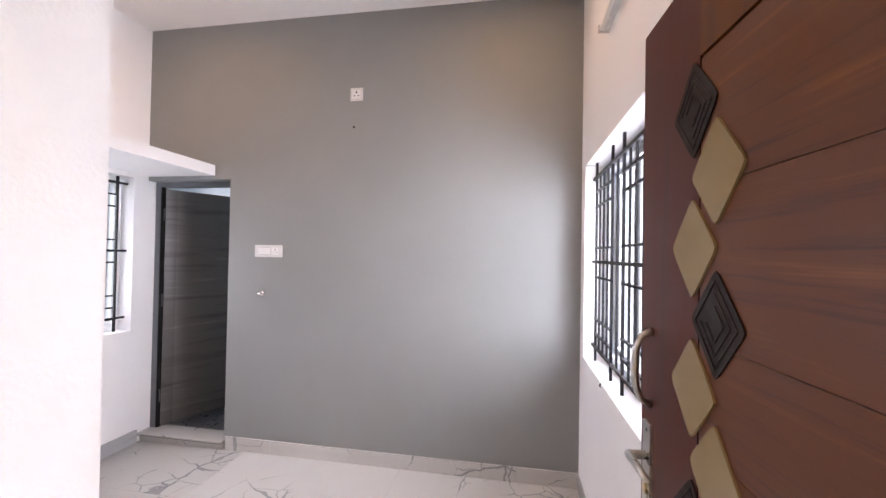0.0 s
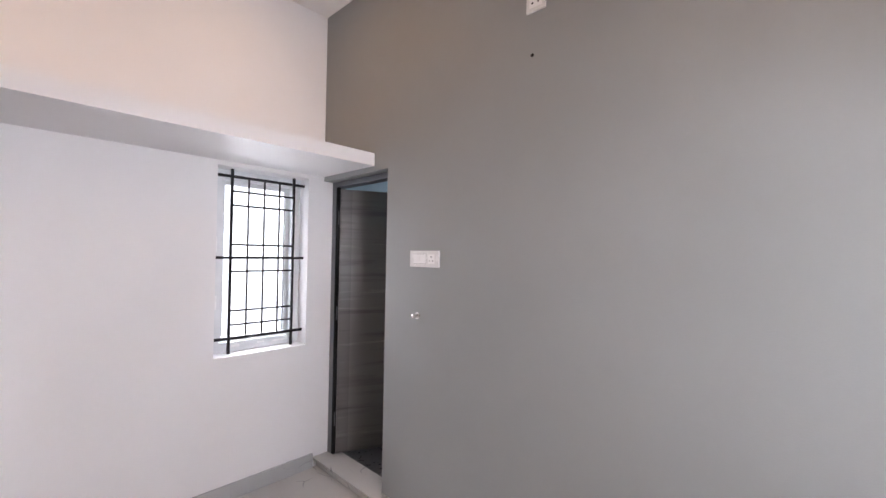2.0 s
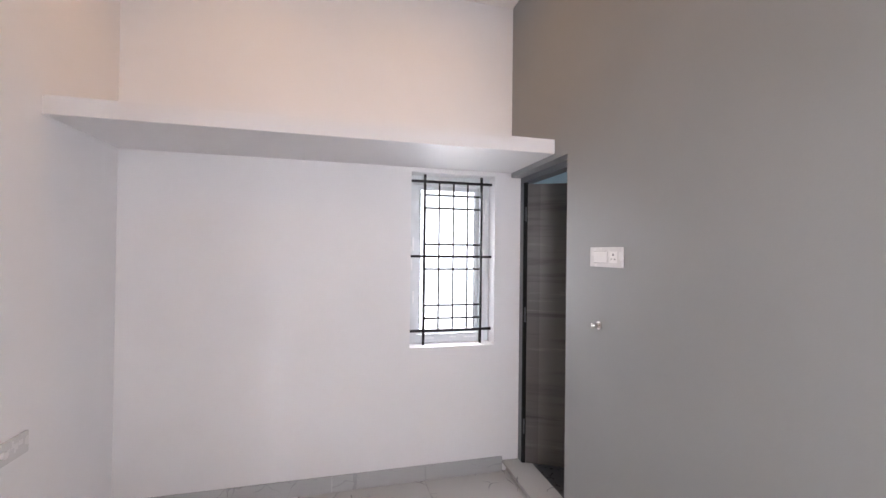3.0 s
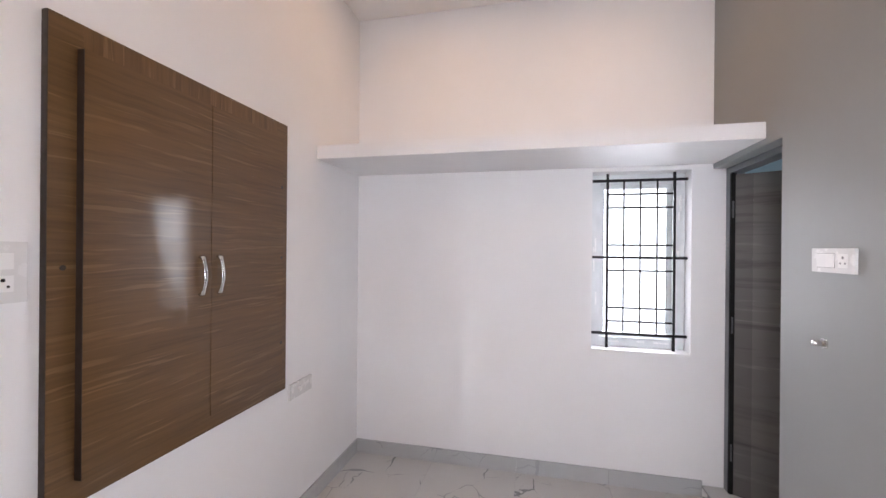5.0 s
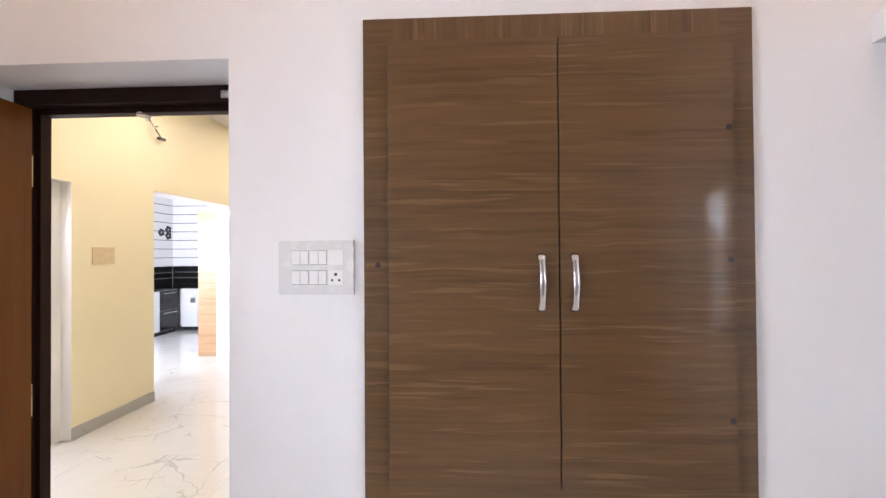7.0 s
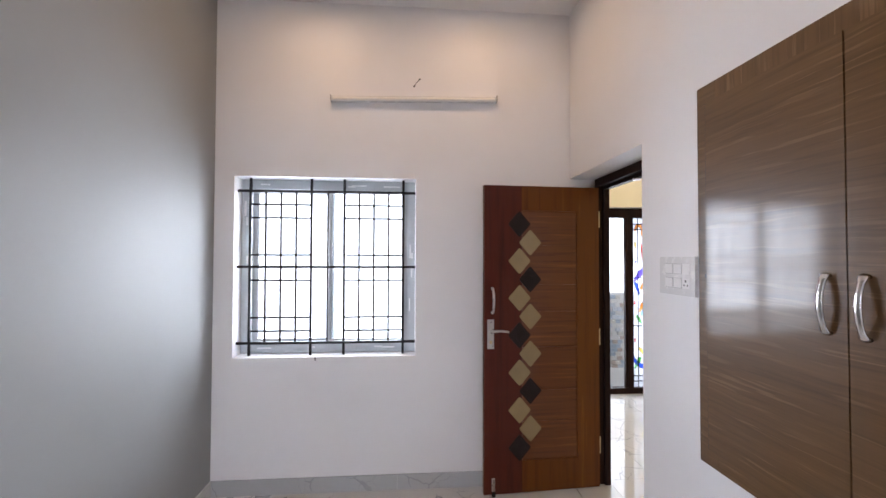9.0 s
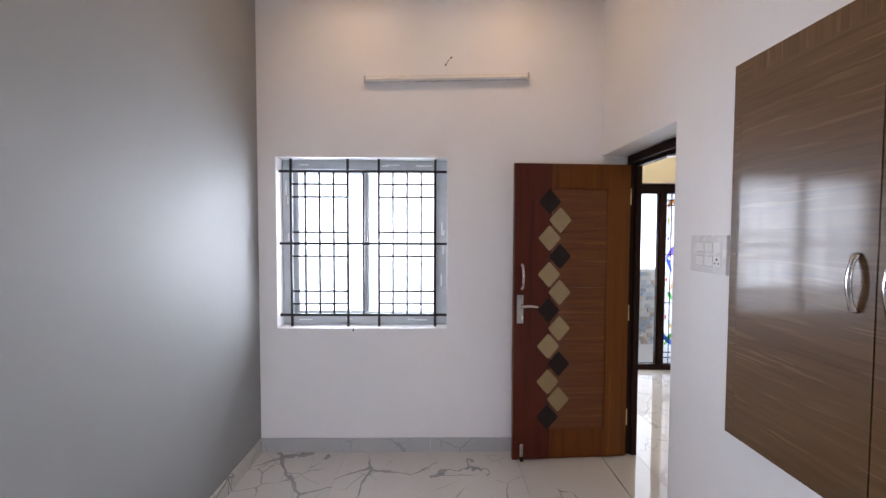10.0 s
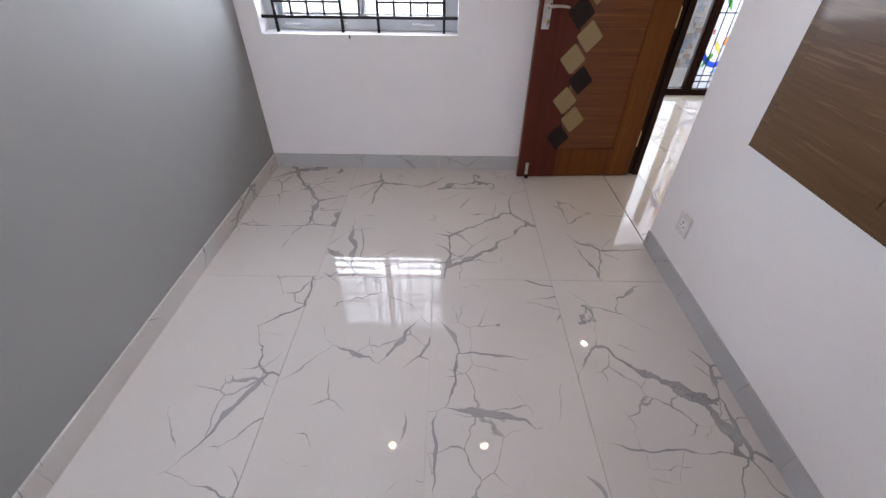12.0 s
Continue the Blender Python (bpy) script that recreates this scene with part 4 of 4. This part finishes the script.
def art_leaf(cy, cz, ly, lz, turn, colour):
    """One pointed leaf of coloured glass about (cy, cz), fuller towards its head, with a lead outline."""
    n, c, s = 18, math.cos(radians(turn)), math.sin(radians(turn))
    pts = []
    for i in range(n):
        a = 6.2832 * i / n
        u, w = ly / 2 * math.sin(a) * (0.72 + 0.28 * math.cos(a)), lz / 2 * math.cos(a)
        pts.append((cy + u * c - w * s, cz + u * s + w * c))
    bm = bmesh.new()
    front = [bm.verts.new((0.005, y, z)) for y, z in pts]
    back = [bm.verts.new((0.010, y, z)) for y, z in pts]
    bm.faces.new(front)
    bm.faces.new(back[::-1])
    for i in range(n):
        bm.faces.new((front[i], back[i], back[(i + 1) % n], front[(i + 1) % n]))
    part("glass_piece", bm, A_MAT[colour], hw, colour + " stained glass piece").visible_shadow = False
    bm = bmesh.new()
    tube(bm, [(0.0045, y, z) for y, z in pts + pts[:1]], 0.0016, 5)
    part("lead_line", bm, M_IRON, hw)


for a in ((-1.245, 1.12, 0.028, 0.062, 0, 359, "red"), (-1.245, 1.12, 0.100, 0.125, 190, 330, "yellow"), (-1.245, 1.12, 0.098, 0.122, 20, 120, "orange"),
          (-1.18, 0.58, 0.16, 0.19, 200, 330, "blue"), (-1.30, 0.40, 0.10, 0.13, 30, 150, "orange"), (-1.22, 0.86, 0.05, 0.08, 10, 170, "sky"),
          (-1.12, 1.86, 0.03, 0.055, 0, 220, "orange"), (-1.36, 1.80, 0.04, 0.07, 60, 260, "red"), (-1.40, 0.62, 0.03, 0.055, 90, 300, "yellow")):
    art_band(*a)
for a in ((-1.19, 1.55, 0.075, 0.34, -8, "red"), (-1.13, 1.36, 0.085, 0.22, 40, "violet"), (-1.10, 1.20, 0.05, 0.16, -20, "blue"), (-1.21, 1.33, 0.05, 0.13, -30, "green"),
          (-1.36, 1.58, 0.11, 0.16, 10, "sky"), (-1.29, 1.68, 0.06, 0.12, 60, "blue"), (-1.15, 0.98, 0.05, 0.13, 25, "orange"), (-1.21, 0.90, 0.045, 0.14, 75, "yellow"),
          (-1.12, 0.84, 0.045, 0.12, -30, "green"), (-1.32, 0.93, 0.04, 0.13, 80, "yellow"), (-1.34, 1.30, 0.05, 0.14, -40, "violet"), (-1.27, 0.70, 0.045, 0.20, 12, "orange"),
          (-1.38, 0.80, 0.05, 0.12, -50, "sky"), (-1.16, 0.46, 0.04, 0.14, -35, "yellow"), (-1.10, 0.34, 0.05, 0.15, 30, "green"), (-1.38, 0.28, 0.05, 0.15, -20, "red"),
          (-1.24, 0.25, 0.05, 0.13, 65, "sky"), (-1.43, 1.10, 0.04, 0.16, 5, "orange"), (-1.08, 1.70, 0.03, 0.08, 0, "yellow"), (-1.27, 1.90, 0.04, 0.11, 70, "sky"),
          (-1.44, 1.42, 0.035, 0.10, 20, "red"), (-1.07, 1.03, 0.022, 0.05, 0, "red"), (-1.07, 0.60, 0.022, 0.05, 0, "red"), (-1.08, 1.50, 0.022, 0.04, 30, "violet")):
    art_leaf(*a)
for y in (-1.10, -1.19, -1.28, -1.37, -1.44):
    bm = bmesh.new()
    rod(bm, (-0.012, y, 0.066), (-0.012, y, 2.011), 0.0055, 8)
    part("guard_bar", bm, M_IRON, hw)
for z in (0.14, 0.20, 0.77, 1.32, 1.88, 1.94):
    block("guard_bar", (-0.019, -0.013, -1.477, -1.036, z - 0.006, z + 0.006), M_IRON, hw, bevel=0)

# low mosaic wall and ground beyond the hall window
gw = setting(new("garden_wall"), "low compound wall faced with pale blue-grey mosaic stone", "wall")
block("core", (3.3, 3.5, -2.2, 4.0, -0.3, 1.05), M_PLASTER, gw, bevel=0.01)
rnd = random.Random(8)
m_mos = [plain("mosaic_stone", c, 0.5, 0.0, 0.15, 8.0) for c in ((0.55, 0.58, 0.62), (0.36, 0.42, 0.50), (0.62, 0.58, 0.52), (0.47, 0.38, 0.33))]
for col in m_mos:
    bm = bmesh.new()
    for i in range(44):
        for j in range(22):
            if rnd.random() < 0.3:
                z, y = -0.25 + j * 0.058, -2.1 + i * 0.075 + (j % 2) * 0.03
                box(bm, 3.285 - rnd.random() * 0.006, 3.302, y, y + 0.07, z, z + 0.052)
    tagged(part("stone_facing", bm, col, gw), kind="stuff")

# ================= hall: fittings =================
plate("switch_board", (HX, -1.90, 1.51), 270, 0.222, 0.150, [], "cream switch board on the yellow wall", "switch board", plain("cream_plastic", (0.66, 0.54, 0.36), 0.4))
plate("switch_board", (0.585, HS, 1.535), 180, 0.10, 0.15, [("rocker", 0, 0.03, 0.05, 0.05), ("rocker", 0, -0.03, 0.05, 0.05)], "cream switch plate near the far door", "switch board", M_PLATE)
wires = thing("wall_lamp_wires", (HX, -2.44, 2.83), "loose wires hanging from an unfinished wall lamp point", "wires")
for i, (dy, dz) in enumerate(((-0.10, -0.10), (0.02, -0.09), (-0.05, 0.02))):
    bm = bmesh.new()
    tube(bm, [(0, 0.03, 0.09), (-0.03, 0.02, 0.05), (-0.05, 0.0, 0.0), (-0.06, dy * 0.6, dz * 0.7), (-0.05, dy, dz)], 0.007, 7)
    part("wire", bm, (M_TVDARK, M_PLATE, M_LAMEDGE)[i], wires)
block("connector", (-0.07, -0.03, -0.14, -0.06, -0.11, -0.085), M_TVDARK, wires, bevel=0.004)
block("wall_box", (-0.012, 0.0, -0.02, 0.05, 0.055, 0.125), M_PLATE, wires, bevel=0.002)

ff = setting(new("door_frame_far"), "dark stained door frame across the hall", "door frame")
rail((0.922, 0.985, -5.235, -5.115, 0, 2.158), "jamb", ff, M_FRAME)
rail((1.935, 1.998, -5.235, -5.115, 0, 2.158), "jamb", ff, M_FRAME)
rail((0.9855, 1.9345, -5.235, -5.115, 2.09, 2.158), "head", ff, M_FRAME)
fd = setting(new("door_3"), "open dark brown door of the far room", "door")
fd.matrix_world = pose(1.93, -5.245, 0.01, 0, 0, -84)
block("leaf", (0, 0.93, -0.036, 0, 0, 2.07), wood("dark_brown_teak", (0.016, 0.005, 0.003), (0.032, 0.010, 0.006), (0.05, 0.018, 0.010), 0.34, (12.0, 12.0, 0.8), 0.3), fd, bevel=0.003)
for z in (0.25, 1.0, 1.8):
    bm = bmesh.new()
    rod(bm, (-0.004, -0.042, z - 0.05), (-0.004, -0.042, z + 0.05), 0.008, 10)
    box(bm, 0.0, 0.03, -0.039, -0.0365, z - 0.05, z + 0.05)
    part("hinge", bm, M_STEEL, fd, "steel butt hinge")
bm = bmesh.new()
tube(bm, [(0.87, -0.036, 1.03), (0.87, -0.075, 1.03), (0.80, -0.08, 1.03), (0.76, -0.075, 1.025)], 0.009, 8)
part("lever", bm, M_STEEL, fd, smooth=True)
d4 = setting(new("door_4"), "closed grey laminate door in the far room", "door")
d4.matrix_world = pose(0.9, -7.798, 0.0)
block("leaf", (0.0, 0.75, 0.0, 0.04, 0.01, 2.05), M_GREYLAM, d4, bevel=0.003)
block("frame_post", (0.755, 0.81, 0.0, 0.05, 0.0, 2.11), M_GREYFRAME, d4, bevel=0.003)
block("frame_post", (-0.06, -0.005, 0.0, 0.05, 0.0, 2.11), M_GREYFRAME, d4, bevel=0.003)

# tv unit on the hall's south wall
tv = thing("tv_unit", (-0.45, HS, 0.0), "charcoal and pale grey wall unit with open shelf and drawers", "tv unit")
block("top_panel", (-0.85, 0.85, 0.002, 0.10, 2.0, 2.26), M_TVDARK, tv)
block("back_panel", (-0.85, 0.85, 0.002, 0.03, 0.52, 1.9995), M_TVGREY, tv)
for x0, x1, z0, z1 in ((0.50, 0.62, 1.03, 2.0), (-0.62, -0.50, 1.03, 2.0)):
    block("side_post", (x0, x1, 0.0305, 0.09, z0, z1 - 0.0005), M_TVDARK, tv)
block("cross_band", (-0.85, 0.60, 0.0305, 0.085, 0.80, 1.0295), M_TVDARK, tv)
for z in (1.05, 1.67):
    block("groove_strip", (0.625, 0.85, 0.0305, 0.05, z, z + 0.012), M_TVDARK, tv)
block("shelf", (-0.85, 0.85, 0.0305, 0.40, 0.735, 0.775), M_TVGREY, tv)
base = block("base_cabinet", (-0.85, 0.85, 0.002, 0.42, 0.07, 0.46), M_TVGREY, tv)
for i in range(3):
    block("drawer_front", (-0.84 + i * 0.565, -0.285 + i * 0.565, 0.4205, 0.438, 0.08, 0.45), M_TVGREY, base, bevel=0.002)
block("plinth", (-0.84, 0.84, 0.01, 0.41, 0.0, 0.0695), M_TVDARK, tv)
block("side_panel", (0.8505, 0.88, 0.002, 0.42, 0.0, 0.775), M_TVDARK, tv)

# ================= kitchen =================
kd = setting(new("door_5"), "open light striped wood kitchen door panel", "door")
kd.matrix_world = pose(2.505, -4.335, 0.0)
block("leaf", (0, 0.29, 0.0, 0.036, 0.005, 2.16), M_KWOOD, kd, bevel=0.002)


def base_unit(x, y, turn, w, label, dark=False):
    u = thing("base_cabinet", (x, y, 0), label, "cabinet", "kitchen base units", turn)
    block("body", (0, w, 0.0, 0.55, 0.08, 0.84), M_KWHITE, u, bevel=0.002)
    block("plinth", (0.0, w, 0.05, 0.55, 0.0, 0.0795), M_TVDARK, u, bevel=0)
    n = 2
    for i in range(n):
        z0, z1 = (0.09 + i * 0.375, 0.46 + i * 0.375) if dark else (0.09, 0.83)
        x0, x1 = (0.004, w - 0.004) if dark else (0.004 + i * w / 2, (i + 1) * w / 2 - 0.004)
        d = block("door", (x0, x1, -0.019, -0.0005, z0, z1), M_GRANITE if dark else M_KWHITE, u, bevel=0.002)
        if dark:
            bm = bmesh.new()
            rod(bm, (0.06, -0.045, z1 - 0.05), (w - 0.06, -0.045, z1 - 0.05), 0.007, 8)
            for q in (0.08, w - 0.08):
                rod(bm, (q, -0.045, z1 - 0.05), (q, -0.018, z1 - 0.05), 0.005, 6)
            part("handle", bm, M_STEEL, d)
        else:
            bm = bmesh.new()
            box(bm, x0 + (0.03 if i else x1 - x0 - 0.13), x0 + (0.13 if i else x1 - x0 - 0.03), -0.024, -0.0185, 0.56, 0.65)
            soften(bm, 0.003, 1)
            part("handle", bm, M_STEEL, d)
    return u


base_unit(4.50, -4.30, 270, 0.70, "white kitchen base cabinet")
base_unit(4.50, -5.02, 270, 0.70, "white kitchen base cabinet")
base_unit(4.50, -5.74, 270, 0.48, "glossy black built-in oven drawers", True)
base_unit(4.49, -6.30, 180, 0.70, "white kitchen base cabinet")
base_unit(3.77, -6.30, 180, 0.70, "white kitchen base cabinet")
kc = tagged(new("worktop"), "black granite kitchen worktop", "worktop")
bm = bmesh.new()
box(bm, 4.46, 5.098, -6.898, -4.25, 0.845, 0.885)
box(bm, 3.0, 4.4595, -6.898, -6.26, 0.845, 0.885)
part("slab", bm, M_GRANITE, kc)
block("upstand", (5.07, 5.098, -6.85, -4.25, 0.886, 1.27), M_GRANITE, kc, bevel=0.002)
block("upstand", (3.0, 5.069, -6.898, -6.87, 0.886, 1.27), M_GRANITE, kc, bevel=0.002)
for z in (1.02, 1.14):
    block("trim_line", (5.066, 5.0695, -6.85, -4.25, z, z + 0.008), M_STEEL, kc, bevel=0)
    block("trim_line", (3.0, 5.06, -6.8695, -6.866, z, z + 0.008), M_STEEL, kc, bevel=0)
kt = setting(new("kitchen_wall_tiles"), "white glossy wall tiles with thin black lines", "wall tiles")
bm = bmesh.new()
box(bm, 5.09, 5.098, -6.89, -3.6, 1.272, 2.9)
box(bm, 3.0, 5.0895, -6.898, -6.89, 1.272, 2.9)
part("black_joint", bm, M_SHADOWGAP, kt)
for k in range(9):
    z = 1.274 + k * 0.185
    block("tile", (5.082, 5.0899, -6.888, -3.6, z, z + 0.173), M_KTILE, kt, bevel=0)
    block("tile", (3.0, 5.0815, -6.8899, -6.882, z, z + 0.173), M_KTILE, kt, bevel=0)
for y, z in ((-6.2, 2.62), (-6.75, 2.05), (-6.55, 1.98), (-6.75, 1.92)):
    bm = bmesh.new()
    for q in range(5):
        a = q * 1.2566
        bmesh.ops.create_uvsphere(bm, u_segments=8, v_segments=5, radius=0.05, matrix=Matrix.Translation((5.081, y + 0.055 * math.cos(a), z + 0.05 * math.sin(a))) @ Matrix.Diagonal((0.03, 1, 0.7, 1)))
    part("flower_motif", bm, M_TVDARK, kt, "dark printed flower")


# ================= skirtings and floor tiles =================
def skirting(name, axis, at, u0, u1, side, label, first=None, thick=0.010, h=0.10, mat=M_SKIRT):
    s = setting(new(name), label, "baseboard")
    cuts = [u0]
    x = (first if first is not None else u0 + 0.6)
    while x < u1 - 0.02:
        if x > u0 + 0.01:
            cuts.append(x)
        x += 0.6
    cuts.append(u1)
    for a, b in zip(cuts, cuts[1:]):
        w, mid = b - a - 0.0015, (a + b) / 2
        bm = bmesh.new()
        lo, hi = (0, thick) if side > 0 else (-thick, 0)
        if axis == "x":
            box(bm, lo, hi, -w / 2, w / 2, 0.0, h)
        else:
            box(bm, -w / 2, w / 2, lo, hi, 0.0, h)
        soften(bm, 0.0012, 1)
        o = part("skirting_tile", bm, mat, s)
        o.location = (at, mid, 0) if axis == "x" else (mid, at, 0)
    return s


skirting("baseboard_north", "y", YN, -2.128, XE - 0.0105, -1, "white veined marble-look tile skirting", -2.128 + 0.38, mat=M_TILE)
skirting("baseboard_east", "x", XE, 0.41, YN, -1, "white veined marble-look tile skirting", 1.0)
skirting("baseboard_west", "x", XW, YS, 2.751, 1, "white veined marble-look tile skirting", 1.0)
skirting("baseboard_south", "y", YS, XW + 0.0105, -0.436, 1, "white veined marble-look tile skirting")
skirting("baseboard_hall_east", "x", HX, -2.50, -1.605, -1, "pale stone tile skirting in the hall")
skirting("baseboard_hall_east", "x", HX, HS, -4.27, -1, "pale stone tile skirting in the hall")
skirting("baseboard_hall_south", "y", HS, 0.435, 0.92, 1, "pale stone tile skirting in the hall")

tile_mesh = {}


def tile_field(parent, x0, x1, y0, y1, ox, oy, mat, z=0.0):
    """Polished tiles, 1.2 by 0.6 m, on a grid through (ox, oy), cut at the edges."""
    g = 0.0006
    i0, i1 = math.floor((x0 - ox) / 1.2), math.ceil((x1 - ox) / 1.2)
    j0, j1 = math.floor((y0 - oy) / 0.6), math.ceil((y1 - oy) / 0.6)
    for i in range(i0, i1):
        for j in range(j0, j1):
            a, b = max(x0, ox + i * 1.2), min(x1, ox + (i + 1) * 1.2)
            c, d = max(y0, oy + j * 0.6), min(y1, oy + (j + 1) * 0.6)
            if b - a < 0.01 or d - c < 0.01:
                continue
            key = (round(b - a, 3), round(d - c, 3), mat.name)
            if key not in tile_mesh:
                bm = bmesh.new()
                w, h = (b - a) / 2 - g, (d - c) / 2 - g
                box(bm, -w, w, -h, h, -0.0095, 0)
                es = [e for e in bm.edges if all(v.co.z > -0.001 for v in e.verts)]
                bmesh.ops.bevel(bm, geom=es, offset=0.0008, segments=1, affect="EDGES")
                tile_mesh[key] = mesh_of("floor_tile", bm, mat)
            o = new("floor_tile", tile_mesh[key])
            o.parent = parent
            o.location = ((a + b) / 2, (c + d) / 2, z)


fl = setting(new("floor_tiles"), "polished white marble-look floor tiles with grey veins", "floor")
tile_field(fl, XW, XE, YS, YN, XE, YN, M_TILE)
tile_field(fl, -0.436, XE, YH, YS, XE, YN, M_TILE)
fh = setting(new("floor_tiles_hall"), "polished white marble-look hall floor tiles with grey veins", "floor")
tile_field(fh, HW, HX, HS, YH, XE, YN, M_TILEHALL)
tile_field(fh, HX, 2.33, -4.27, -2.50, XE, YN, M_TILEHALL)
tile_field(fh, HX, 2.33, -1.605, -0.28, XE, YN, M_TILEHALL)
tile_field(fh, 2.33, 5.10, -6.90, -2.40, XE, YN, M_TILEHALL)
tile_field(fh, 0.92, 2.0, -5.24, HS, XE, YN, M_TILEHALL)
tile_field(fh, -1.0, 2.21, -7.80, -5.24, XE, YN, M_TILEHALL)
